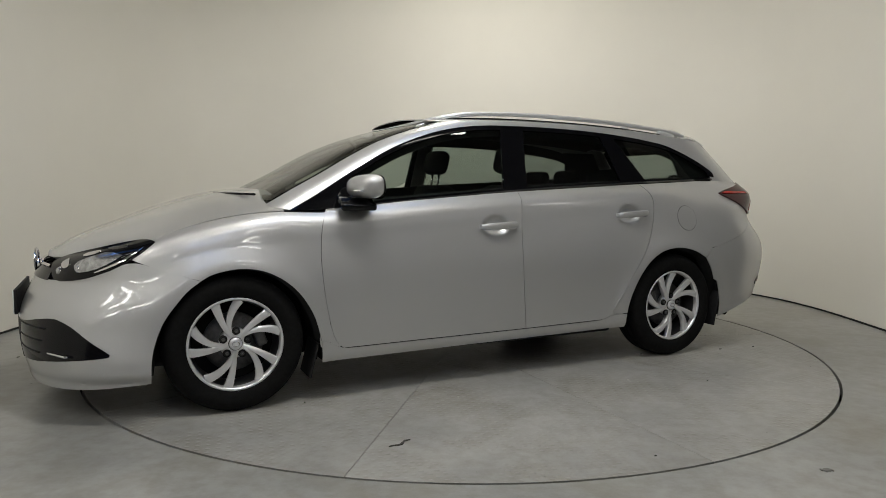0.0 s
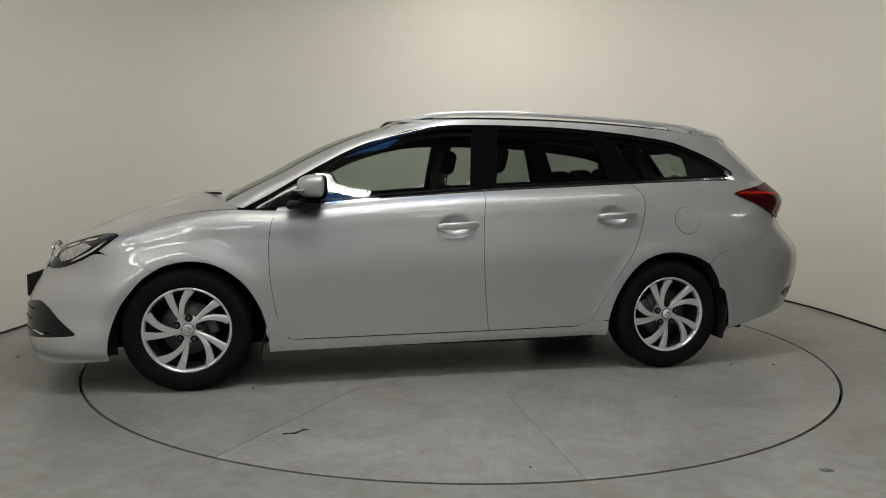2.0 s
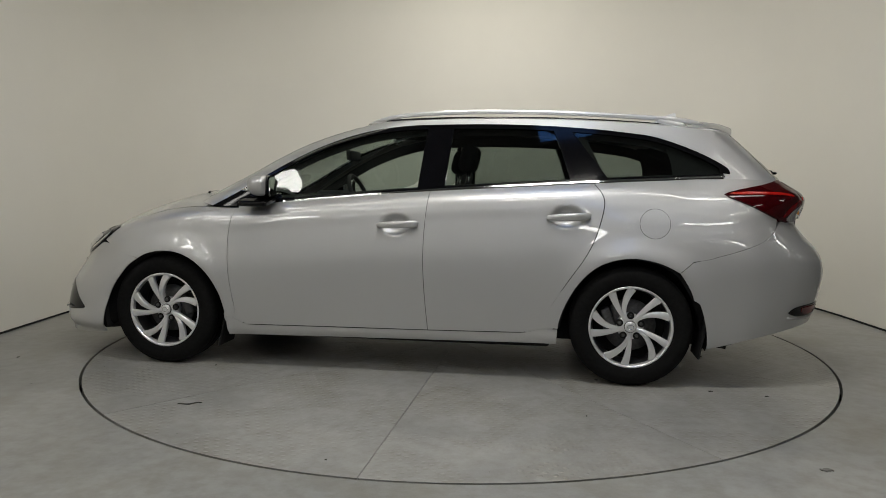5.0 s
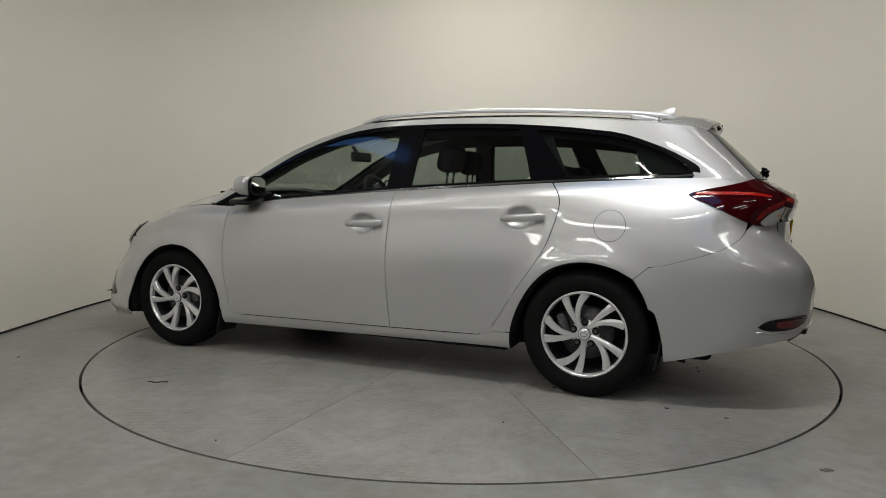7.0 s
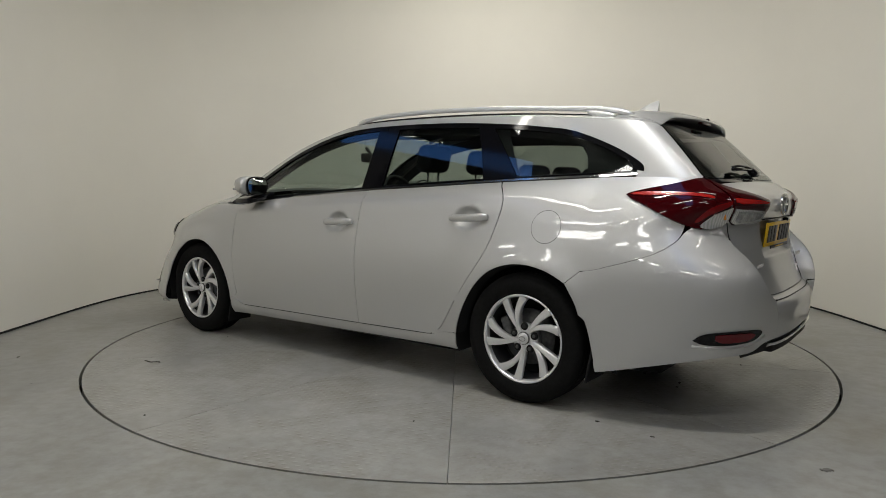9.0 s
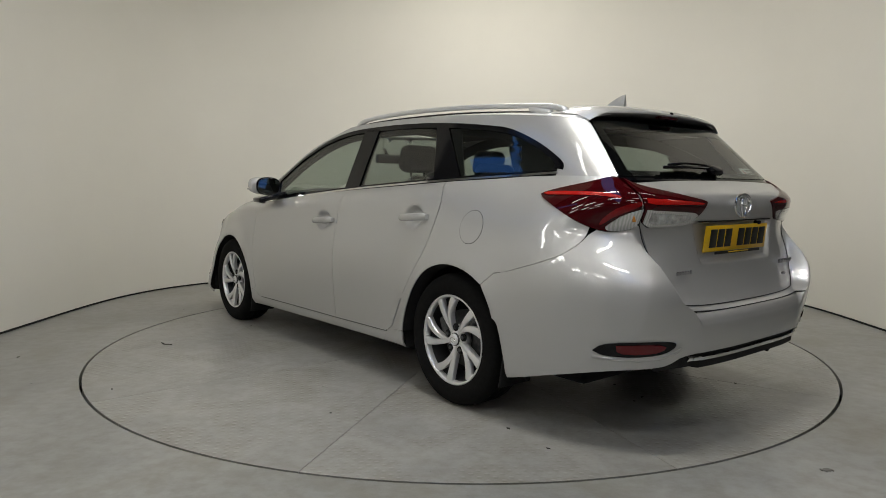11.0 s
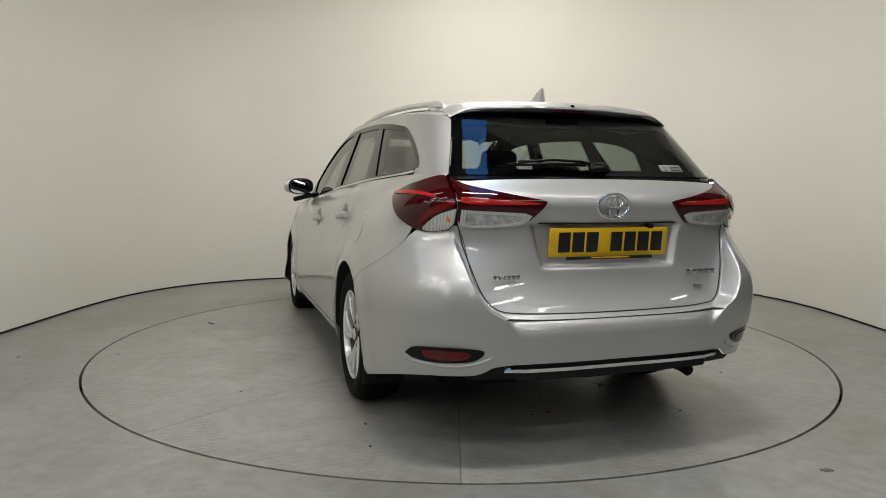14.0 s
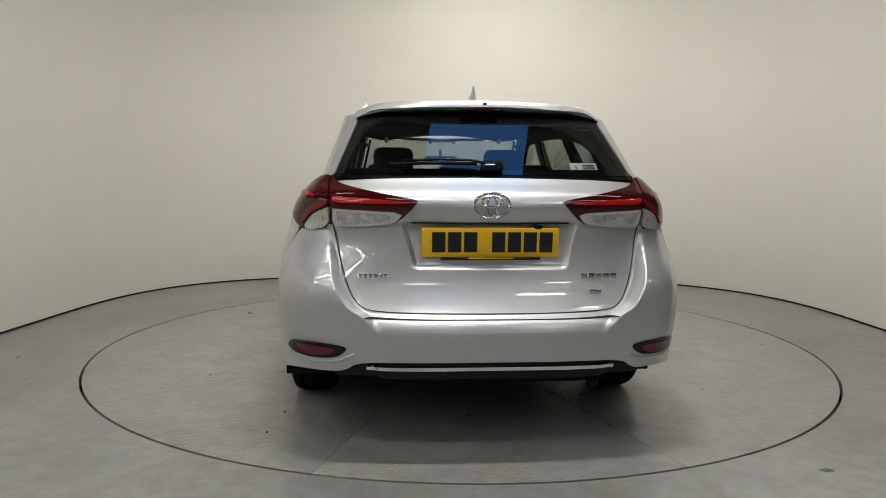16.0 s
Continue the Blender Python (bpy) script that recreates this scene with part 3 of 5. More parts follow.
    # front bumper
    fe = UF - LC
    top = sx((-1.445, 0.608), (-1.58, 0.655), (-1.715, 0.70), (-1.82, 0.645)) + sy((-0.55, 0.60), (-0.45, 0.594), (-0.3, 0.59), rear=False) + [(fe, 0.59)]
    P = SURF(coons(top, sx((-1.655, 0.175), (-1.9, 0.15)) + sy((-0.4, 0.14), rear=False) + [(fe, 0.14)], sx(*F_ARCH_FRONT), [(fe, 0.59), (fe, 0.14)], 60, 40))
    part("front_bumper", grid_mesh("front_bumper", whole(P), PAINT), car)
    # dark shell behind the panels, open at the wheel arches
    us = np.concatenate([np.linspace(UF - LC, UF, 30), np.linspace(UF, UR, 130)[1:], np.linspace(UR, UR + LC, 30)[1:]])
    vs = np.linspace(0, 1, 34)
    U = np.repeat(us[None], len(vs), 0)
    Z = 0.23 + 0.11 * smooth(1.7, 1.9, us)[None] * (1 - vs[:, None]) + vs[:, None] * (BELT(us) - 0.03 - 0.23)[None]
    S = body(U, Z)
    N = S * np.array([0, 1, 0])
    ends = np.abs(S[..., 0]) > 1.5
    S = S * np.where(np.abs(S[..., 1:2]) > 0.04, np.array([1, 0.955, 1]), 1) - np.where(ends, np.sign(S[..., 0]) * np.where(S[..., 0] > 0, 0.10, 0.045), 0)[..., None] * np.array([1, 0, 0])
    for sgn in (1, -1):
        V = S.copy()
        V[..., 1] *= sgn
        idx = np.arange(V.shape[0] * V.shape[1]).reshape(V.shape[:2])
        faces = []
        for i in range(V.shape[0] - 1):
            for j in range(V.shape[1] - 1):
                c = V[i:i + 2, j:j + 2].mean((0, 1))
                if min(math.hypot(c[0] - 1.3, c[2] - 0.30), math.hypot(c[0] + 1.3, c[2] - 0.30)) > 0.40:
                    faces.append((idx[i, j], idx[i, j + 1], idx[i + 1, j + 1], idx[i + 1, j]))
        part("inner_shell", mesh("inner_shell", V.reshape(-1, 3), faces, LINER), car)
    # floor pan and wheel housings
    part("floor_pan", rounded_box("floor_pan", (3.8, 1.16, 0.12), LINER, 0.03, 2, pose(-0.02, 0, 0.235)), car, "dark underbody")
    part("floor_pan", rounded_box("floor_pan", (1.78, 1.52, 0.07), LINER, 0.02, 2, pose(0.0, 0, 0.205)), car, "dark underbody")
    for hx in (-1.3, 1.3):
        for s in (-1, 1):
            v, f = lathe([(0.385, 0.83), (0.39, 0.60), (0.38, 0.50), (0.02, 0.495)], 48)
            keep = [q for q in f if np.mean([v[k][2] for k in q]) > -0.12]
            v = [(x + hx, s * y, max(z, -0.1) + 0.30) for x, y, z in v]
            part("wheel_housing", mesh("wheel_housing", v, keep, LINER), car)


NOSE = 2.078


def build_bonnet():
    m = 41
    s = np.linspace(-1, 1, m)
    crown = curve([(-2.1, 0.012), (-2.05, 0.028), (-2.0, 0.050), (-1.9, 0.080), (-1.75, 0.102), (-1.5, 0.104), (-1.2, 0.105), (-1.0, 0.105)])
    rows = []
    for a in np.linspace(0, math.pi / 2, 90):
        x = -1.06 - (NOSE - 1.06) * math.sin(a)
        e = body(u_of_x(x, float(BELT(x))), float(BELT(x)))
        rows.append(np.stack([np.full(m, x), -e[1] * s, e[2] + float(crown(x)) * (1 - np.abs(s) ** 2.7)], -1))
    part("bonnet", grid_mesh("bonnet", np.array(rows), PAINT, gap=0.0005, flange=0.02), car)


def roof_edge(x):
    return curve([(-0.35, 1.372), (0.0, 1.392), (0.4, 1.402), (0.9, 1.394), (1.3, 1.372), (1.6, 1.345), (1.9, 1.31)])(x)


WIN_TOP = [(-1.03, 0.912), (-0.892, 0.985), (-0.70, 1.103), (-0.51, 1.208), (-0.384, 1.262), (-0.227, 1.316), (-0.072, 1.350), (0.084, 1.367), (0.239, 1.372), (0.548, 1.373), (0.855, 1.362), (1.163, 1.336), (1.408, 1.304), (1.532, 1.262), (1.656, 1.210), (1.755, 1.155), (1.795, 1.126), (1.797, 1.100)]
YB = 0.9


def ybr(z):
    """The rear window's share of the greenhouse's width."""
    return 0.868 + 0.17 * (1.31 - z)


def screen_edge(z, rear):
    n = NB if rear else NG
    k = (1 - (ybr(z) if rear else YB)**n) ** (1 / n)
    if rear:
        return float(gate_start(z)) + k * (float(X_GATE(z)) - float(gate_start(z)))
    xs = float(X_PILLAR(z)) + 0.13
    return xs + k * (float(X_SCREEN(z)) - xs)


def build_cabin():
    outer = [(screen_edge(z, False), z) for z in np.linspace(0.93, 1.365, 12)]
    x0, x1 = screen_edge(1.372, False), screen_edge(1.31, True)
    outer += [(x, float(roof_edge(x))) for x in np.linspace(x0 + 0.04, x1 - 0.03, 24)]
    outer += [(screen_edge(z, True), z) for z in np.linspace(1.31, 1.075, 8)]
    A, B = resample(WIN_TOP, 110), resample(outer, 110, 1)
    t = np.linspace(0, 1, 12)[:, None, None]
    P = CAB(A[None] * (1 - t) + B[None] * t)
    both("side_frame", P, PAINT, gap=0.0008)
    A, B = resample([(1.765, 1.108), (1.80, 1.106), (2.035, 1.080)], 24, 1), resample([(1.765, 1.072), (1.80, 1.072), (2.035, 1.055)], 24, 1)
    t = np.linspace(0, 1, 6)[:, None, None]
    both("quarter_shoulder", CAB(A[None] * (1 - t) + B[None] * t), PAINT, gap=0.0, proud=0.0012, flange=0.003)
    # roof sheet
    xs = np.linspace(x0 + 0.03, x1 - 0.03, 50)
    L = cabin(xs, roof_edge(xs))
    m = 41
    s = np.linspace(-1, 1, m)
    f0 = screen(s * abs(L[0, 1]), float(L[0, 2]), False)[:, 0]
    f1 = screen(s * abs(L[-1, 1]), float(L[-1, 2]), True)[:, 0]
    rows = []
    crown = curve([(-0.4, 0.025), (0.0, 0.04), (0.5, 0.047), (1.2, 0.05), (1.7, 0.052)])
    for i, e in enumerate(L):
        k = i / (len(L) - 1)
        x = e[0] + (f0 - f0[0]) * (1 - k) ** 2 + (f1 - f1[0]) * k**2
        rows.append(np.stack([x, abs(e[1]) * s, e[2] + crown(e[0]) * (1 - np.abs(s) ** 2.4)], -1))
    part("roof", grid_mesh("roof", np.array(rows), PAINT, gap=0.0005), car)
    # windscreen and rear window
    zz, ss = np.linspace(0.955, 1.365, 20)[:, None], np.linspace(-1, 1, 41)[None]
    w = cabin_width(X_PILLAR(zz) + 0.13, zz) * (YB - 0.012)
    part("windscreen", grid_mesh("windscreen", screen(ss * w, zz + 0 * ss, False), GLASS, flange=0.004), car, "clear laminated windscreen")
    zz = np.linspace(1.072, 1.318, 18)[:, None]
    w = cabin_width(gate_start(zz), zz) * (ybr(zz) - 0.008)
    part("rear_window", grid_mesh("rear_window", screen(ss * w, zz + 0 * ss, True), GLASS, flange=0.004), car, "tinted tailgate window")
    # side glass
    F = [(-0.76, 0.935), (-0.49, 0.953), (0.175, 1.008), (0.195, 1.2), (0.212, 1.352), (0.084, 1.349), (-0.072, 1.332), (-0.227, 1.298), (-0.384, 1.244), (-0.51, 1.19), (-0.68, 1.09), (-0.77, 1.01)]
    R = [(0.29, 1.018), (0.70, 1.04), (1.0, 1.056), (0.955, 1.2), (0.90, 1.338), (0.6, 1.352), (0.335, 1.353), (0.31, 1.2)]
    Q = [(1.17, 1.072), (1.45, 1.082), (1.71, 1.096), (1.75, 1.108), (1.745, 1.135), (1.64, 1.19), (1.52, 1.247), (1.40, 1.285), (1.16, 1.316), (0.965, 1.333), (1.06, 1.21)]
    both_blobs("front_door_glass", blob(F, cabin, 96), GLASS, proud=-0.006)
    both_blobs("rear_door_glass", blob(R, cabin, 96), DARKGLASS, proud=-0.006)
    both_blobs("quarter_glass", blob(Q, cabin, 96), DARKGLASS, proud=-0.004)
    # black trim round the glass
    strips = {
        "window_frame": (WIN_TOP[1:12] + [(1.28, 1.32)], [(-0.84, 0.995), (-0.68, 1.088), (-0.51, 1.185), (-0.384, 1.238), (-0.227, 1.292), (-0.072, 1.326), (0.084, 1.343), (0.239, 1.347), (0.548, 1.347), (0.855, 1.337), (1.163, 1.310), (1.28, 1.296)]),
        "quarter_frame": ([(1.27, 1.322), (1.408, 1.304), (1.532, 1.262), (1.656, 1.210), (1.755, 1.155), (1.795, 1.126), (1.797, 1.100)], [(1.27, 1.297), (1.40, 1.279), (1.52, 1.241), (1.64, 1.190), (1.742, 1.135), (1.745, 1.108)]),
        "b_pillar": ([(0.155, 1.003), (0.175, 1.2), (0.195, 1.36)], [(0.305, 1.016), (0.322, 1.2), (0.345, 1.36)]),
        "c_pillar": ([(0.985, 1.05), (0.94, 1.2), (0.88, 1.352)], [(1.185, 1.062), (1.075, 1.21), (0.972, 1.345)]),
        "mirror_sail": ([(-1.03, 0.910), (-0.892, 0.983), (-0.74, 1.075)], [(-1.0, 0.908), (-0.85, 0.912), (-0.70, 0.93)]),
        "belt_seal": ([(-0.74, 0.93), (-0.49, 0.950), (0.23, 1.011), (0.70, 1.038), (1.12, 1.062), (1.45, 1.077), (1.76, 1.092)], [(-0.74, 0.945), (-0.49, 0.964), (0.23, 1.024), (0.70, 1.050), (1.12, 1.074), (1.45, 1.088), (1.74, 1.102)]),
        "belt_moulding": ([(-0.86, 0.908), (-0.49, 0.943), (0.23, 1.003), (0.70, 1.030), (1.12, 1.054), (1.45, 1.068), (1.77, 1.083)], [(-0.86, 0.914), (-0.49, 0.952), (0.23, 1.012), (0.70, 1.039), (1.12, 1.063), (1.45, 1.077), (1.77, 1.092)]),
    }
    for name, (a, b) in strips.items():
        A, B = resample(a, 50, 1), resample(b, 50, 1)
        t = np.linspace(0, 1, 5)[:, None, None]
        P = CAB(A[None] * (1 - t) + B[None] * t)
        bright = name == "belt_moulding"
        both(name, P, CHROME if bright else BLACK, label="thin chrome strip" if bright else "gloss black trim", gap=0.0, proud=0.007 if bright else 0.0015, flange=0.012)
    # black surround of rear window and windscreen base
    for rear in (False, True):
        za, zb = (0.93, 0.985) if not rear else (1.058, 1.10)
        zz = np.linspace(za, zb, 5)[:, None]
        w = cabin_width(gate_start(zz) if rear else X_PILLAR(zz) + 0.13, zz) * ((ybr(zz) if rear else YB) - 0.008)
        part("window_surround", grid_mesh("window_surround", screen(ss * w, zz + 0 * ss, rear), BLACK, proud=-0.004, flange=0.01), car, "black ceramic window edge")
        for s in (-1, 1):
            zz = np.linspace(za, 1.365 if not rear else 1.318, 24)[:, None]
            k = ((ybr(zz) if rear else YB + 0 * zz) - 0.005) - np.linspace(0.065 if rear else 0.03, 0, 5)[None]
            w = cabin_width(gate_start(zz) if rear else X_PILLAR(zz) + 0.13, zz) * k * s
            part("window_surround", grid_mesh("window_surround", screen(w, zz + 0 * w, rear), BLACK, proud=-0.004, flange=0.01), car, "black ceramic window edge")
    zz = np.linspace(1.285, 1.318, 5)[:, None]
    w = cabin_width(gate_start(zz), zz) * (ybr(zz) - 0.008)
    part("window_surround", grid_mesh("window_surround", screen(ss * w, zz + 0 * ss, True), BLACK, proud=-0.004, flange=0.01), car, "black ceramic window edge")


build_body()
build_bonnet()
build_cabin()

# ---- the car's fittings ----
LIGHTTRIM = material("grey_pillar_trim", (0.22, 0.21, 0.19), 0.8, 0, 0, 60, 0.1)
MIRRORGLASS = material("mirror_glass", (0.85, 0.86, 0.87), 0.01, 1.0)
LAMPBOWL = material("lamp_reflector", (0.55, 0.56, 0.58), 0.18, 0.9, 1.0, 35, 0.5)


def box_part(name, c, size, mat, parent=car, bevel=0.01, label="", rot=(0, 0, 0)):
    return part(name, rounded_box(name, size, mat, min(bevel, min(size) * 0.45), 3, pose(*c, *rot)), parent, label)


def tube_part(name, path, r, mat, parent=car, label="", n=10, squash=1.0):
    v, f = tube(path, r, n, squash)
    return part(name, mesh(name, v, f, mat), parent, label)


def loft(name, sections, mat, closed=True):
    """A skin through sections with equal numbers of points, capped at both ends."""
    k = len(sections[0])
    v = [p for s in sections for p in s]
    f = []
    for i in range(len(sections) - 1):
        for j in range(k):
            q = (j + 1) % k
            f.append((i * k + j, i * k + q, (i + 1) * k + q, (i + 1) * k + j))
    f += [tuple(range(k))[::-1], tuple((len(sections) - 1) * k + j for j in range(k))]
    bm = bmesh.new()
    vs = [bm.verts.new(p) for p in v]
    for q in f:
        bm.faces.new([vs[i] for i in q])
    bmesh.ops.recalc_face_normals(bm, faces=bm.faces[:])
    me = bm_mesh(name, bm, mat, True)
    sharp_edges(me, 40)
    return me


def superellipse(rx, rz, n=28, e=2.6):
    out = []
    for i in range(n):
        a = 2 * math.pi * i / n
        c, s = math.cos(a), math.sin(a)
        out.append((rx * math.copysign(abs(c) ** (2 / e), c), rz * math.copysign(abs(s) ** (2 / e), s)))
    return out


# wheels
def wheel_meshes():
    tyre = [(0.208, -0.088), (0.214, -0.094), (0.228, -0.100), (0.255, -0.106), (0.280, -0.104), (0.298, -0.094), (0.306, -0.082), (0.310, -0.070)]
    for g in (-0.045, 0.0, 0.045):
        tyre += [(0.313, g - 0.012), (0.306, g - 0.008), (0.306, g + 0.000), (0.313, g + 0.004)]
    tyre += [(0.310, 0.070), (0.298, 0.094), (0.28, 0.104), (0.255, 0.106), (0.214, 0.094), (0.208, 0.088)]
    v, f = lathe(tyre, 96)
    out = {"tyre": mesh("tyre", v, f, RUBBER)}
    sharp_edges(out["tyre"], 45)
    rim = [(0.207, -0.080), (0.213, -0.092), (0.2135, -0.095), (0.209, -0.0965), (0.203, -0.094), (0.199, -0.084), (0.197, -0.066)]
    v, f = lathe(rim, 96)
    out["rim"] = mesh("rim", v, f, ALLOY)
    # inner barrel, its shade behind the spokes painted in
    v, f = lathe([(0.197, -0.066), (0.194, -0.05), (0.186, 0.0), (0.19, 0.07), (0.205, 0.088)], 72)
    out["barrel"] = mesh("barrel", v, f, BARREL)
    v, f = lathe([(0.19, 0.03), (0.12, 0.035), (0.02, 0.035)], 48)
    out["back_plate"] = mesh("back_plate", v, f, LINER)
    # two spokes leave the hub beside each bolt, sweep round and broaden to the rim
    for name, a0, a1 in (("spoke", 39.0, 30.0), ("spoke_b", 36.0, -1.0)):
        secs = []
        for k in range(13):
            t = k / 12
            r = 0.026 + t * 0.177
            a = radians(a0 + (a1 - a0) * t)
            da = radians(a1 - a0) / 0.177 * r
            er, et = (math.cos(a), math.sin(a)), (-math.sin(a), math.cos(a))
            L = math.hypot(1, da)
            nx, nz = (et[0] - da * er[0]) / L, (et[1] - da * er[1]) / L
            w = 0.0085 + 0.0135 * t**1.3
            y0 = -0.070 - 0.019 * math.sin(t * math.pi * 0.60) - 0.003 * t
            y1 = y0 + 0.036 - 0.008 * t
            row = []
            for q, y in ((-1, y0 + 0.012), (-0.93, y0 + 0.004), (-0.80, y0 + 0.001), (-0.1, y0), (0.62, y0 + 0.003), (0.92, y0 + 0.006), (1, y0 + 0.013), (0.8, y1), (-0.8, y1)):
                row.append((r * er[0] + q * w * nx, y, r * er[1] + q * w * nz))
            secs.append(row)
        out[name] = loft("spoke", secs, ALLOY)
    v, f = lathe([(0.001, -0.0885), (0.018, -0.088), (0.026, -0.0855), (0.0285, -0.080), (0.0285, -0.07)], 40)
    out["hub_cap"] = mesh("hub_cap", v, f, ALLOY)
    v, f = lathe([(0.0285, -0.079), (0.031, -0.0775), (0.0315, -0.06)], 40)
    out["cap_ring"] = mesh("cap_ring", v, f, STEEL)
    v, f = tube([(0.016 * math.cos(a), -0.0888, 0.011 * math.sin(a)) for a in np.linspace(0, 2 * math.pi, 25)], 0.0016, 6)
    out["cap_emblem"] = mesh("cap_emblem", v, f, CHROME)
    v, f = lathe([(0.001, -0.070), (0.04, -0.070), (0.062, -0.067), (0.069, -0.058), (0.069, -0.03), (0.001, -0.03)], 48)
    out["hub"] = mesh("hub", v, f, ALLOY)
    v, f = lathe([(0.001, -0.077), (0.006, -0.078), (0.009, -0.077), (0.0095, -0.064)], 6)
    out["wheel_bolt"] = mesh("wheel_bolt", v, f, STEEL, False)
    out["lock_bolt"] = mesh("lock_bolt", v, f, INK, False)
    # black disc on the hub paints the shade of a bolt's pocket
    v, f = lathe([(0.001, -0.0722), (0.0150, -0.0722), (0.0182, -0.0715), (0.0188, -0.064)], 24)
    out["pocket_shade"] = mesh("pocket_shade", v, f, LINER)
    v, f = lathe([(0.03, -0.02), (0.135, -0.02), (0.135, 0.0), (0.03, 0.0)], 56)
    out["brake_disc"] = mesh("brake_disc", v, f, STEEL)
    out["brake_caliper"] = rounded_box("brake_caliper", (0.12, 0.07, 0.05), STEEL, 0.012, 2)
    return out


def build_wheels():
    M = wheel_meshes()
    for hx in (-1.3, 1.3):
        for s in (-1, 1):
            w = part("wheel", None, car)
            w.matrix_local = pose(hx, s * 0.746, 0.311, 0, 0, 0 if s < 0 else 180)
            part("tyre", M["tyre"], w, "black rubber tyre")
            part("rim", M["rim"], w, "silver alloy rim")
            part("barrel", M["barrel"], w, "inner barrel in grey darkened for shade")
            part("back_plate", M["back_plate"], w)
            part("cap_ring", M["cap_ring"], w)
            part("cap_emblem", M["cap_emblem"], w)
            part("hub", M["hub"], w)
            part("hub_cap", M["hub_cap"], w)
            part("brake_disc", M["brake_disc"], w, "worn steel brake disc")
            part("brake_caliper", M["brake_caliper"], w).matrix_local = pose(0.11 if hx < 0 else -0.11, -0.015, 0.03, 0, 70, 0)
            base = 85 if hx < 0 else 89
            for k in range(5):
                for nm in ("spoke_b", "spoke"):
                    part("spoke", M[nm], w).matrix_local = pose(0, 0, 0, 0, -(base + 72 * k), 0)
                a = radians(base + 72 * k)
                lock = k == (4 if hx < 0 else 0)
                for nm in ("lock_bolt" if lock else "wheel_bolt", "pocket_shade"):
                    part("wheel_bolt" if nm == "lock_bolt" else nm, M[nm], w, "black locking bolt" if nm == "lock_bolt" else "").matrix_local = pose(0.057 * math.cos(a), 0, 0.057 * math.sin(a))
    # mud flaps
    for s in (-1, 1):
        box_part("mud_flap", (1.655, s * 0.76, 0.27), (0.012, 0.19, 0.22), PLASTIC, bevel=0.005, label="black rubber mud flap", rot=(0, 10, 0))
        box_part("mud_flap", (-0.945, s * 0.76, 0.20), (0.012, 0.18, 0.17), PLASTIC, bevel=0.005, label="black rubber mud flap", rot=(0, 14, 0))
        for hx, a0, a1, pts in ((-1.3, 0, 0, F_ARCH + F_ARCH_FRONT[1:]), (1.3, 0, 0, R_ARCH + R_ARCH_BACK[1:])):
            A = resample(pts, 60)
            c = np.array([hx, 0.30])
            P = np.array([body(A[:, 0], A[:, 1]) + [0, 0.004, 0], body(A[:, 0], A[:, 1]) + [0, 0.075, 0]])
            B = c + (A - c) * 0.965
            P[1][:, 0], P[1][:, 2] = B[:, 0], B[:, 1]
            if s > 0:
                P = mirrored(P)
            part("arch_lip", grid_mesh("arch_lip", P, LINER, flange=0, gap=0), car)


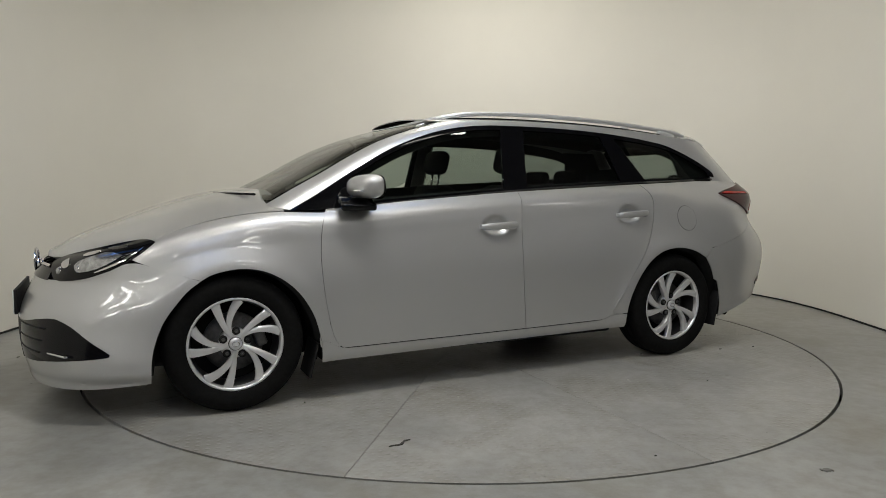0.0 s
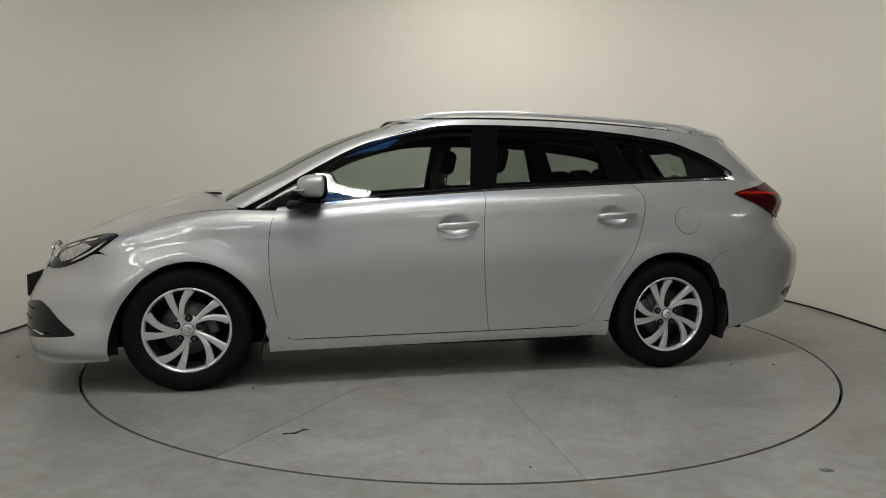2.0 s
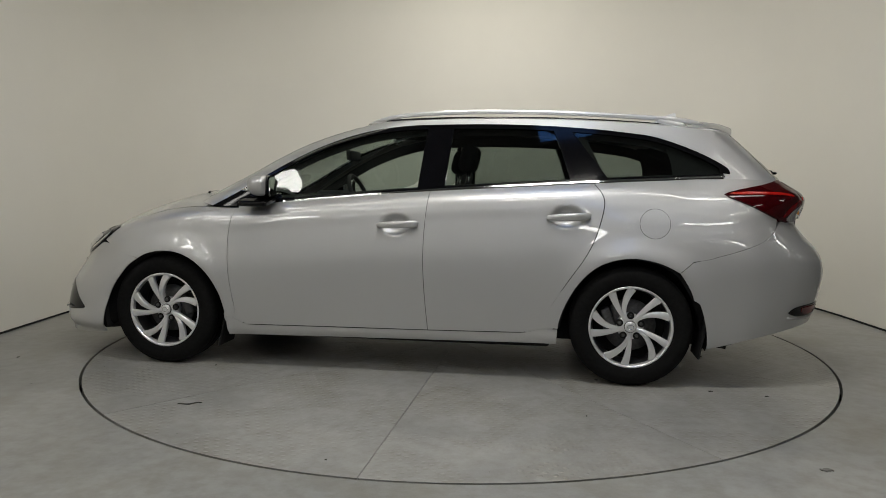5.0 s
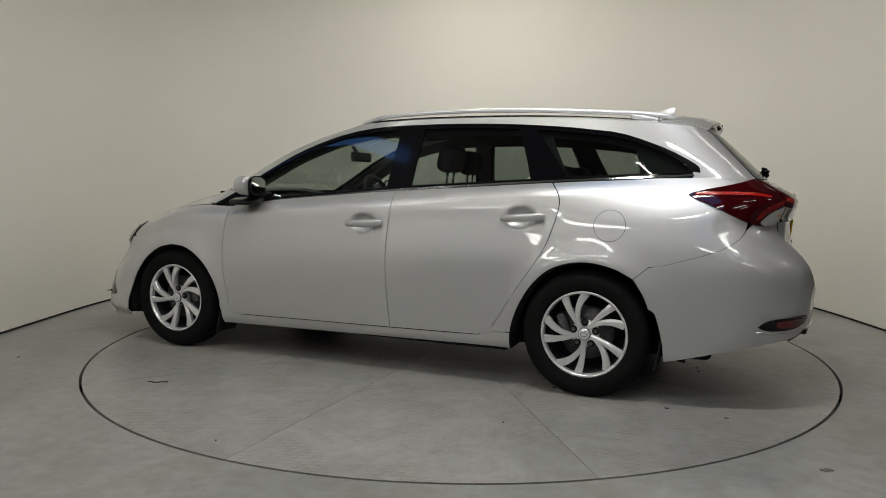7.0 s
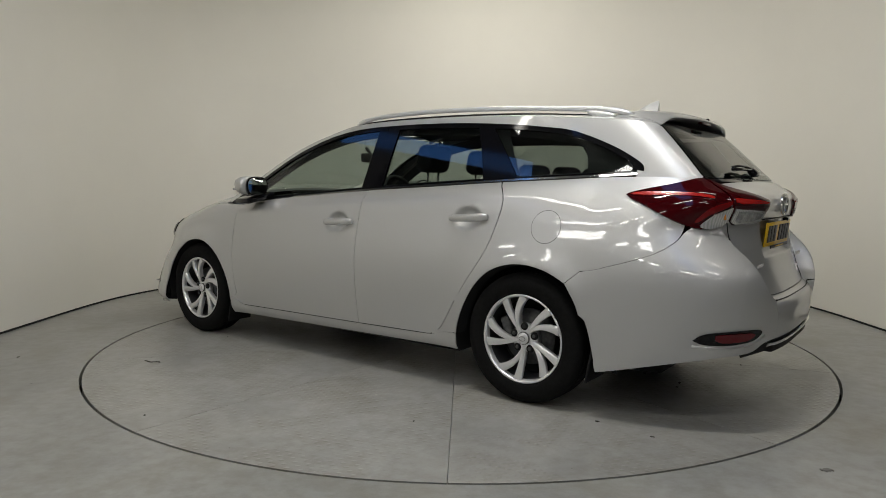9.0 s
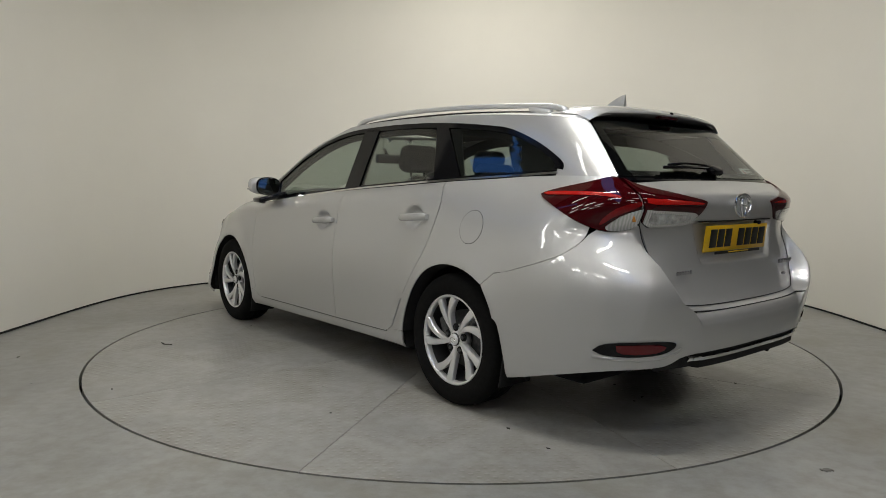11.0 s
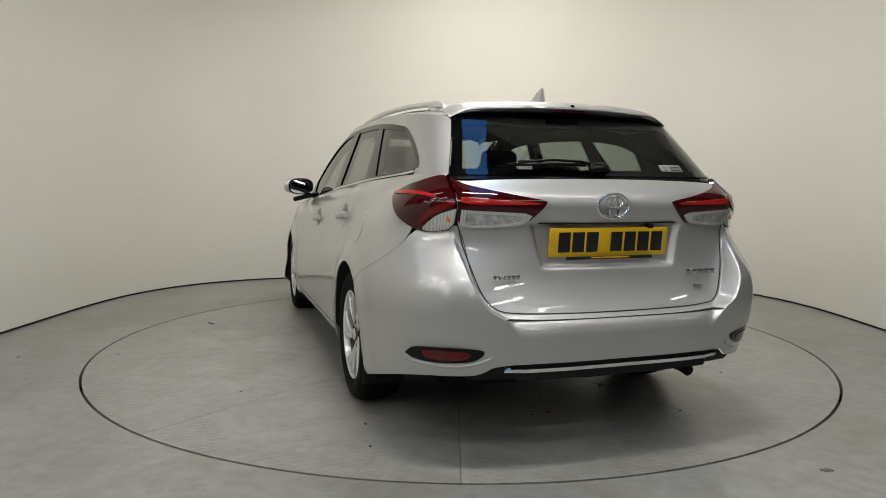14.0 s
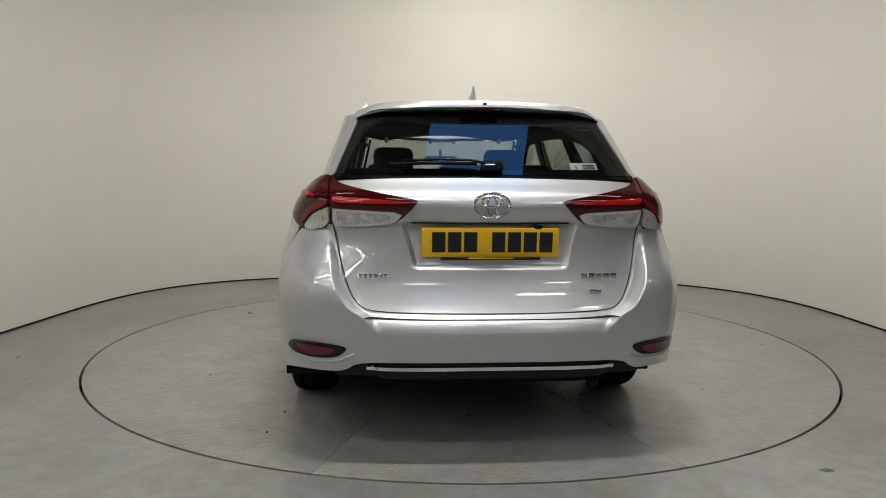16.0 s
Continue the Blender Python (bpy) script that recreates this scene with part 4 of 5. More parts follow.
# doors' handles, fuel flap, mirrors
def build_side_fittings():
    for s in (-1, 1):
        for i, (cx, cz) in enumerate(CUPS):
            rise = 0.010 if i == 0 else 0.012
            y = float(body(cx + 0.2, cz)[1])
            secs = []
            for k in range(13):
                t = k / 12
                x = cx - 0.100 + 0.225 * t
                bow = 0.024 * math.sin(math.pi * min(1, max(0, t))) ** 0.5 + 0.010
                end = min(1.0, (t + 0.02) * 7, (1.02 - t) * 9)
                h = (0.0175 + 0.003 * t) * max(0.45, end) ** 0.5
                z = cz + rise * (t - 0.5)
                yy = float(body(cx + (0.105 if t > 0.5 else -0.105), cz)[1]) * 0.5 + y * 0.5 - bow
                secs.append([(x, yy + dy * 0.012, z + dz * h) for dy, dz in superellipse(1, 1, 14, 2.8)])
            if s > 0:
                secs = [[(a, -b, c) for a, b, c in q] for q in secs]
            part("door_handle", loft("door_handle", secs, PAINT), car, "silver painted grab handle")
    # fuel flap on the left quarter
    circle = lambda r: [(1.407 + r * math.cos(2 * math.pi * k / 40), 0.845 + r * math.sin(2 * math.pi * k / 40)) for k in range(40)]
    part("fuel_flap_gap", blob_mesh("fuel_flap_gap", blob(circle(0.0765), body, 60, 4, 0), INK, 0.003, 0.0004), car)
    part("fuel_flap", blob_mesh("fuel_flap", blob(circle(0.0742), body, 60, 10, 0), PAINT, 0.002, 0.0016), car, "round silver fuel flap")
    # door mirrors
    for s in (-1, 1):
        secs = []
        for k in range(15):
            t = k / 14
            y = -0.765 - 0.205 * t
            g = (1 - ((t - 0.5) / 0.5) ** 3.0 * 0.42) if t > 0.5 else (1 - ((0.5 - t) / 0.5) ** 2.5 * 0.22)
            g = max(g, 0.25) if k not in (0, 14) else max(g * 0.7, 0.2)
            xc, zc = -0.69 + 0.035 * t, 1.020 + 0.008 * t
            secs.append([(xc + a * g * (1.0 if a < 0 else 0.42), y, zc + b * g) for a, b in superellipse(0.086, 0.058, 26, 2.7)])
        flip = (lambda q: [(a, -b, c) for a, b, c in q]) if s > 0 else (lambda q: q)
        m = part("door_mirror", loft("door_mirror", [flip(q) for q in secs], PAINT), car, "silver door mirror with black base")
        face = [(0, 0)]
        g = superellipse(0.082, 0.052, 30, 2.6)
        v = [(-0.622, s * -0.85, 1.022)] + [(-0.625 + 0.03 * (a / 0.09) * 0.4, s * (-0.850 - a), 1.022 + b) for a, b in g]
        f = [(0, 1 + k, 1 + (k + 1) % len(g)) for k in range(len(g))]
        part("mirror_pane", mesh("mirror_pane", v, f, MIRRORGLASS), m, "bright mirror glass")
        g2 = superellipse(0.092, 0.060, 30, 2.6)
        v = [(-0.632 + 0.03 * (a / 0.09) * 0.4, s * (-0.850 - a), 1.022 + b) for a, b in g2] + [(-0.66, s * (-0.850 - a * 0.98), 1.022 + b * 0.98) for a, b in g2] + [(-0.628 + 0.03 * (a / 0.09) * 0.4, s * (-0.850 - a * 0.9), 1.022 + b * 0.88) for a, b in g2]
        K = len(g2)
        f = [(k, (k + 1) % K, K + (k + 1) % K, K + k) for k in range(K)] + [(k, (k + 1) % K, 2 * K + (k + 1) % K, 2 * K + k) for k in range(K)]
        part("mirror_bezel", mesh("mirror_bezel", v, f, BLACK), m, "black mirror surround")
        box_part("mirror_foot", (-0.72, s * 0.80, 0.948), (0.17, 0.20, 0.034), BLACK, m, 0.012, "black mirror base", (s * -14, 0, s * 8))
        box_part("indicator", (-0.735, s * 0.915, 1.003), (0.045, 0.07, 0.012), CLEARLENS, m, 0.005, "clear indicator strip", (0, 0, s * 42))


# roof rails, aerial, spoiler
def build_roof_fittings():
    pts = [(-0.30, 1.352), (-0.253, 1.370), (-0.155, 1.403), (-0.025, 1.427), (0.106, 1.440), (0.333, 1.449), (0.559, 1.450), (0.882, 1.442), (1.204, 1.425), (1.48, 1.405), (1.58, 1.395), (1.65, 1.378), (1.68, 1.362)]
    P = resample(pts, 60, 2)
    for s in (-1, 1):
        path = []
        for x, z in P:
            edge = -float(cabin(x, float(roof_edge(x)))[1]) if x < 1.45 else -float(cabin(1.45, float(roof_edge(1.45)))[1])
            path.append((x, s * (edge - 0.085), z))
        tube_part("roof_rail", path, 0.0165, ALLOY, label="satin silver roof rail", n=12, squash=0.8)
        for x0 in (-0.16, 1.52):
            k = min(range(60), key=lambda i: abs(path[i][0] - x0))
            box_part("rail_foot", (path[k][0], path[k][1], path[k][2] - 0.022), (0.15, 0.030, 0.034), ALLOY, bevel=0.015, rot=(0, 14 if x0 > 0 else -18, 0))
        # dark gap along each rail
        tube_part("roof_channel", [(x, y, float(roof_edge(x)) + 0.012) for x, y, z in path if -0.1 < x < 1.5], 0.010, BLACK, label="black roof channel")
    secs = []
    for k in range(8):
        t = k / 7
        h = 0.068 * math.sin(t * 1.45) ** 1.3
        w = 0.020 * (1 - t * 0.35)
        secs.append([(1.46 + 0.16 * t + (0.0 if c else 0.0), y * w, 1.415 + c * (h + 0.004)) for y, c in ((-1, 0), (-0.75, 0.45), (-0.18, 0.97), (0, 1.0), (0.18, 0.97), (0.75, 0.45), (1, 0))])
    part("aerial_fin", loft("aerial_fin", secs, PAINT), car, "silver shark-fin aerial")
    # spoiler over the rear window
    prof = [(1.60, 1.392), (1.70, 1.398), (1.80, 1.386), (1.858, 1.368), (1.872, 1.358), (1.874, 1.350), (1.866, 1.345), (1.80, 1.338), (1.70, 1.340), (1.62, 1.350)]
    secs = []
    for k in range(33):
        q = -1 + k / 16
        a = abs(q)
        drop = 0.028 * a**2.4 + 0.022 * max(0, a - 0.85) / 0.15 * a
        y = q * 0.535
        row = []
        for x, z in prof:
            t = (x - 1.60) / 0.274
            zt = max(zz for xx, zz in prof if abs(xx - x) < 0.03)
            z = zt - (zt - z) * (1 - 0.55 * float(smooth(0.55, 1.0, a)))
            row.append((x - 0.05 * a**3 * t, y * (1 - 0.02 * t), z - drop - 0.010 * a**6 * t + 0.012))
        secs.append(row)
    sp = part("roof_spoiler", loft("roof_spoiler", secs, PAINT), car, "silver roof spoiler with washer jet")
    box_part("brake_light", (1.858, 0.0, 1.352), (0.02, 0.16, 0.012), REDLENS, sp, 0.004, "high-level red brake light")
    box_part("washer_jet", (1.868, 0.02, 1.374), (0.014, 0.016, 0.012), BLACK, sp, 0.004)
    # strip of paint closing the roof to the window
    yy = np.linspace(-0.50, 0.50, 31)
    a = np.stack([np.full(31, 1.66), yy, 1.385 - 0.05 * (yy / 0.5) ** 4], -1)
    b = screen(yy * 0.98, 1.312, True) + np.array([-0.004, 0, 0])
    t = np.linspace(0, 1, 5)[:, None, None]
    part("tailgate_header", grid_mesh("tailgate_header", a[None] * (1 - t) + b[None] * t, BLACK, flange=0, gap=0), car)


# tail of the car
def bar_text(parent, x, y0, z0, widths, height, gap, mat, name="lettering", lean=0.0):
    """Unreadable or private characters as plain bars side by side."""
    y = y0
    for w in widths:
        if w > 0:
            box_part(name, (x, y + w / 2, z0), (0.003, w, height), mat, parent, 0.0008, rot=(0, lean, 0))
        y += abs(w) + gap


def build_tail():
    end = UR + LC
    # lamps: outer piece on the quarter, inner piece on the tailgate
    outer = sx((1.752, 0.996), (1.775, 1.008), (1.85, 1.026), (1.95, 1.046)) + sy((-0.625, 1.068), (-0.604, 1.066), (-0.603, 0.97), (-0.600, 0.868)) + sx((2.075, 0.852), (2.03, 0.862), (1.95, 0.898), (1.86, 0.942), (1.78, 0.976))
    inner = sy((-0.599, 1.064), (-0.575, 1.040), (-0.458, 1.010), (-0.36, 0.990), (-0.280, 0.976), (-0.272, 0.969), (-0.30, 0.935), (-0.345, 0.893), (-0.372, 0.882), (-0.48, 0.874), (-0.594, 0.870), (-0.597, 0.97))
    o_clear = sy((-0.604, 0.948), (-0.604, 0.874)) + sx((2.085, 0.858), (2.05, 0.868), (2.075, 0.895), (2.11, 0.925))
    i_clear = sy((-0.592, 0.945), (-0.45, 0.938), (-0.325, 0.931), (-0.35, 0.898), (-0.375, 0.887), (-0.48, 0.879), (-0.591, 0.875))
    bar_o = sx((1.775, 0.995), (1.80, 1.003), (1.95, 1.004), (2.05, 0.999)) + sy((-0.66, 0.988), (-0.66, 0.976)) + sx((2.05, 0.987), (1.95, 0.991), (1.80, 0.989))
    bar_o2 = sy((-0.607, 0.975), (-0.607, 0.958)) + sx((2.09, 0.92), (2.05, 0.885), (2.035, 0.882), (2.06, 0.92), (2.10, 0.955))
    bar_i = sy((-0.592, 0.985), (-0.45, 0.977), (-0.30, 0.966), (-0.30, 0.958), (-0.45, 0.958), (-0.592, 0.960))
    for s in (-1, 1):
        sd = (lambda P: P) if s < 0 else mirrored
        lo = part("tail_lamp", blob_mesh("tail_lamp", sd(blob(outer, body, 110, 14, 1)), REDLENS, 0.012, 0.010, 0.004), car, "red and clear wraparound tail lamp")
        part("clear_section", blob_mesh("clear_section", sd(blob(o_clear, body, 50, 6, 1)), CLEARLENS, 0.004, 0.0145), lo, "clear indicator section")
        part("light_bar", blob_mesh("light_bar", sd(blob(bar_o, body, 70, 5, 1)), REDBAR, 0.004, 0.0155), lo, "bright red light bar")
        part("light_bar", blob_mesh("light_bar", sd(blob(bar_o2, body, 50, 5, 1)), DIMBAR, 0.004, 0.0145), lo, "bright red light bar")
        li = part("tailgate_lamp", blob_mesh("tailgate_lamp", sd(blob(inner, body, 110, 14, 1)), REDLENS, 0.012, 0.010, 0.003), car, "red and clear lamp in the tailgate")
        part("clear_section", blob_mesh("clear_section", sd(blob(i_clear, body, 80, 6, 1)), CLEARLENS, 0.004, 0.0140), li, "clear reversing light")
        part("light_bar", blob_mesh("light_bar", sd(blob(bar_i, body, 70, 5, 1)), REDBAR, 0.004, 0.0140), li, "bright red light bar")
        dim = sy((-0.575, 0.934), (-0.45, 0.928), (-0.365, 0.922), (-0.385, 0.900), (-0.48, 0.890), (-0.575, 0.888))
        bowl = part("reflector", blob_mesh("reflector", sd(blob(dim, body, 60, 6, 1)), LAMPBOWL, 0.002, 0.0152), li, "faceted grey reflector")
        P = body(u_of_y(-0.63, 0.905), 0.905)
        box_part("indicator_bulb", (float(P[0]) + 0.014, float(P[1]) if s < 0 else -float(P[1]), 0.908), (0.008, 0.022, 0.026), AMBER, lo, 0.004, "amber bulb")
        # reflectors low in the bumper
        bez = sy((-0.778, 0.402), (-0.765, 0.430), (-0.72, 0.440), (-0.64, 0.444), (-0.56, 0.441), (-0.533, 0.430), (-0.558, 0.402), (-0.60, 0.388), (-0.68, 0.380), (-0.755, 0.384))
        red = sy((-0.735, 0.428), (-0.66, 0.434), (-0.575, 0.430), (-0.590, 0.402), (-0.66, 0.393), (-0.725, 0.396))
        rb = part("rear_reflector", blob_mesh("rear_reflector", sd(blob(bez, body, 70, 8, 1)), BLACK, 0.01, 0.005), car, "black bezel with red reflector")
        lip = [body(u_of_y(y, z), z) for y, z in ((-0.775, 0.376), (-0.73, 0.369), (-0.66, 0.366), (-0.59, 0.374), (-0.54, 0.392), (-0.51, 0.408))]
        tube_part("bumper_lip", [(float(q[0]) - 0.004, s * (abs(float(q[1])) - 0.003), float(q[2])) for q in lip], 0.009, PAINT, rb, "silver lip under the reflector")
        part("reflector_lens", blob_mesh("reflector_lens", sd(blob(red, body, 50, 5, 1)), material("red_reflector", (0.11, 0.004, 0.007), 0.12, 0, 0.0), 0.004, 0.008), rb, "dark red reflector")
    # chrome lip and step line
    zc = [(-0.47, 0.366), (-0.25, 0.362), (0.0, 0.360), (0.25, 0.362), (0.47, 0.366)]
    yy = np.linspace(-0.465, 0.465, 41)
    rows = [[], []]
    for y in yy:
        for r, z in ((0, 0.368), (1, 0.354)):
            P = body(u_of_y(y, z), z)
            rows[r].append((float(P[0]) + 0.002 - 0.004 * r, y, z - 0.004 * (abs(y) / 0.465) ** 2))
    part("chrome_lip", grid_mesh("chrome_lip", np.array(rows), CHROME, flange=0.012, gap=0), car, "chrome strip across the lower bumper")
    rows = [[], []]
    for y in np.linspace(-0.47, 0.47, 41):
        for r, z in ((0, 0.5415), (1, 0.5385)):
            P = body(u_of_y(y, z), z)
            rows[r].append((float(P[0]) + 0.0015, y, z + 0.010 * (abs(y) / 0.47) ** 4))
    part("step_trim", grid_mesh("step_trim", np.array(rows), PLASTIC, flange=0.004, gap=0), car, "thin dark strip on the bumper step")
    # number plate
    plate = part("number_plate", rounded_box("number_plate", (0.006, 0.52, 0.111), YELLOW, 0.002, 2, pose(2.222, 0, 0.817, 0, 6, 0)), car, "yellow rear number plate with dark bars")
    bar_text(plate, 2.2262, -0.222, 0.818, [0.050, 0.050, 0.050, -0.035, 0.050, 0.050, 0.050, 0.050], 0.077, 0.0105, INK, "plate_bar", 6)
    box_part("plate_footer", (2.231, 0.0, 0.757), (0.004, 0.38, 0.012), INK, plate, 0.001)
    box_part("plate_footer", (2.2335, 0.0, 0.758), (0.003, 0.17, 0.005), YELLOW, plate, 0.001)
    box_part("handle_strip", (2.212, 0, 0.890), (0.026, 0.60, 0.005), PLASTIC, car, 0.002, "black tailgate handle strip")
    box_part("reversing_camera", (2.222, 0.18, 0.876), (0.024, 0.03, 0.018), BLACK, car, 0.006)
    # emblem: a plain oval ring and oval disc
    for nm, rx, rz, r, x in (("emblem", 0.067, 0.047, 0.0065, 2.246), ("emblem_inner", 0.040, 0.019, 0.005, 2.250)):
        v, f = tube([(x + (0.953 - 0.953 + 0.0), rx * math.cos(a), 0.955 + (0.016 if nm == "emblem_inner" else 0) + rz * math.sin(a)) for a in np.linspace(0, 2 * math.pi, 49)], r, 10)
        part(nm, mesh(nm, v, f, CHROME), car, "chrome oval emblem")
    v, f = tube([(2.250, 0.019 * math.cos(a), 0.950 + 0.040 * math.sin(a)) for a in np.linspace(0, 2 * math.pi, 33)], 0.005, 8)
    part("emblem_inner", mesh("emblem_inner", v, f, CHROME), car)
    bar_text(car, 2.246, -0.494, 0.694, [0.013] * 6, 0.015, 0.0055, CHROME, "badge_bar")
    bar_text(car, 2.246, 0.345, 0.692, [0.024] * 5, 0.020, 0.004, CHROME, "badge_bar")
    box_part("badge_bar", (2.250, 0.40, 0.634), (0.003, 0.045, 0.012), CHROME, car, 0.001)
    # wiper
    g = lambda y, z: tuple(screen(y, z, True) + np.array([0.028, 0, 0.012]))
    tube_part("rear_wiper", [g(0.03, 1.098), g(-0.06, 1.118), g(-0.18, 1.122), g(-0.33, 1.112)], 0.009, BLACK, label="black rear wiper", squash=0.6)
    tube_part("wiper_blade", [g(-0.04, 1.104), g(-0.2, 1.105), g(-0.38, 1.100)], 0.007, BLACK)
    box_part("wiper_motor", tuple(np.array(g(0.02, 1.094)) - [0.012, 0, 0]), (0.05, 0.09, 0.034), BLACK, car, 0.015, rot=(0, 45, 0))
    # sticker inside the rear window
    P = screen(0.40, 1.110, True)
    st = part("window_sticker", rounded_box("window_sticker", (0.002, 0.112, 0.045), WHITE, 0.0008, 1, pose(float(P[0]) - 0.012, 0.40, 1.108, 0, -45, 4)), car, "small white sticker in the window")
    fc = bpy.data.curves.new("sticker_text", "FONT")
    fc.body, fc.size, fc.extrude = "5", 0.036, 0.0003
    fc.materials.append(material("red_ink", (0.55, 0.02, 0.02), 0.5))
    tx = new("sticker_text", fc)
    tx.parent = st
    tx.matrix_local = pose(float(P[0]) + 0.0035, 0.358, 1.097, 45, 0, 90)
    for k in range(3):
        q = 0.010 * k
        box_part("sticker_line", (float(P[0]) - 0.0095 - 0.7 * (q - 0.01), 0.418, 1.1085 + 0.7 * (q - 0.01)), (0.002, 0.05, 0.003), TRIM, st, 0.0005, rot=(0, -45, 0))
    # exhaust, under the bumper's right end
    tube_part("exhaust_pipe", [(1.6, 0.42, 0.275), (2.08, 0.42, 0.275), (2.15, 0.42, 0.272), (2.19, 0.42, 0.264)], 0.024, LINER, label="near-black exhaust pipe", n=16)
    box_part("silencer", (1.85, 0.25, 0.27), (0.3, 0.5, 0.14), LINER, car, 0.05)


def build_nose():
    fe = UF - LC
    head = sx((-1.618, 0.776), (-1.652, 0.748), (-1.706, 0.706), (-1.788, 0.658), (-1.85, 0.632), (-1.901, 0.612)) + sy((-0.56, 0.598), (-0.49, 0.590), (-0.44, 0.600), (-0.38, 0.640), (-0.35, 0.662), rear=False) + sx((-1.985, 0.694), (-1.905, 0.722), (-1.80, 0.752), (-1.70, 0.777), (-1.64, 0.785))
    bowl = sx((-1.74, 0.715), (-1.79, 0.680), (-1.86, 0.645), (-1.93, 0.628), (-1.935, 0.672), (-1.86, 0.705), (-1.79, 0.728))
    for s in (-1, 1):
        sd = (lambda P: P) if s < 0 else mirrored
        h = part("headlamp", blob_mesh("headlamp", sd(blob(head, body, 110, 14, 1)), BLACK, 0.02, 0.006, 0.006), car, "swept-back headlamp with black and chrome inside")
        low = sx((-1.66, 0.752), (-1.715, 0.706), (-1.79, 0.664), (-1.86, 0.634), (-1.855, 0.642), (-1.785, 0.673), (-1.72, 0.713))
        part("chrome_edge", blob_mesh("chrome_edge", sd(blob(low, body, 60, 5, 1)), CHROME, 0.003, 0.014), h, "chrome strip along the lens")
        part("lamp_bowl", blob_mesh("lamp_bowl", sd(blob(bowl, body, 60, 8, 1)), LAMPBOWL, 0.004, 0.014), h, "silver reflector behind the lens")
        for y, z in ((-0.585, 0.650), (-0.47, 0.635)):
            P = body(u_of_y(y, z, False), z)
            v, f = lathe([(0.001, -0.012), (0.014, -0.010), (0.020, 0.0), (0.022, 0.006)], 24)
            o = part("lamp_lens", mesh("lamp_lens", v, f, LAMPBOWL), h, "round projector lens")
            o.matrix_local = pose(float(P[0]) - 0.004, s * abs(float(P[1])), z, 0, 0, -60 if s < 0 else -120)
        for pts in (((-1.72, 0.752), (-1.80, 0.738), (-1.80, 0.728), (-1.725, 0.742)), ((-1.83, 0.727), (-1.90, 0.706), (-1.90, 0.694), (-1.835, 0.715)), ((-1.955, 0.688), (-1.99, 0.668), (-1.985, 0.640), (-1.955, 0.655))):
            part("chrome_accent", blob_mesh("chrome_accent", sd(blob(sx(*pts), body, 28, 4, 1)), CHROME, 0.003, 0.0135), h, "small chrome reflector facet")
        fog = sy((-0.33, 0.405), (-0.42, 0.413), (-0.56, 0.440), (-0.62, 0.446), (-0.665, 0.436), (-0.714, 0.415), (-0.775, 0.365), (-0.832, 0.312), (-0.835, 0.300), (-0.79, 0.288), (-0.68, 0.272), (-0.5, 0.250), (-0.33, 0.245), rear=False)
        fg = part("fog_recess", blob_mesh("fog_recess", sd(blob(fog, body, 80, 10, 1)), BLACK, 0.01, 0.002), car, "gloss black fog lamp surround")
        for z in (0.30, 0.35, 0.40):
            pts = [body(u_of_y(y, z, False), z) for y in np.linspace(-0.32, -0.60, 8)]
            tube_part("intake_slat", [(float(p[0]) + 0.002, s * abs(float(p[1])), z) for p in pts], 0.006, PLASTIC, fg)
        P = body(u_of_y(-0.70, 0.302, False), 0.302)
        box_part("daytime_light", (float(P[0]) - 0.004, s * abs(float(P[1])), 0.302), (0.02, 0.14, 0.010), CHROME, fg, 0.004, rot=(0, 0, s * -32))
    # upper grille between the lamps, lower intake, emblem, plate
    strip = lambda z0, z1, y1, n=31: np.array([[body(u_of_y(y, z, False), z) * [1, 1 if y < 0 else -1, 1] for y in np.linspace(-y1, y1, n)] for z in np.linspace(z1, z0, 5)])
    part("upper_grille", grid_mesh("upper_grille", strip(0.585, 0.640, 0.40), BLACK, proud=0.004, flange=0.02), car, "slim black upper grille")
    part("grille_trim", grid_mesh("grille_trim", strip(0.642, 0.652, 0.36), CHROME, proud=0.010, flange=0.01, gap=0), car, "chrome grille strip")
    part("lower_grille", grid_mesh("lower_grille", strip(0.23, 0.40, 0.34), PLASTIC, proud=0.003, flange=0.01), car, "black lower grille")
    v, f = tube([(-2.137, 0.075 * math.cos(a), 0.648 + 0.052 * math.sin(a)) for a in np.linspace(0, 2 * math.pi, 41)], 0.008, 10)
    part("emblem", mesh("emblem", v, f, CHROME), car, "chrome oval emblem")
    v, f = tube([(-2.142, 0.045 * math.cos(a), 0.66 + 0.022 * math.sin(a)) for a in np.linspace(0, 2 * math.pi, 33)], 0.006, 8)
    part("emblem_inner", mesh("emblem_inner", v, f, CHROME), car)
    fp = part("number_plate", rounded_box("number_plate", (0.008, 0.52, 0.111), WHITE, 0.002, 2, pose(-2.214, 0, 0.475)), car, "white front number plate in a black holder")
    box_part("plate_holder", (-2.206, 0, 0.475), (0.014, 0.53, 0.118), PLASTIC, fp, 0.004)
    # cowl and front wipers
    yy = np.linspace(-0.64, 0.64, 31)
    a = screen(yy, 0.975, False) + [0.02, 0, 0.004]
    zb = np.array([1.000 - 0.11 * (y / 0.72) ** 2 for y in yy])
    b = np.stack([np.full(31, -1.10) - 0.10 * (1 - (yy / 0.66) ** 2), yy, zb - 0.006], -1)
    t = np.linspace(0, 1, 5)[:, None, None]
    part("cowl", grid_mesh("cowl", a[None] * (1 - t) + b[None] * t, PLASTIC, flange=0, gap=0), car, "black plastic cowl under the windscreen")
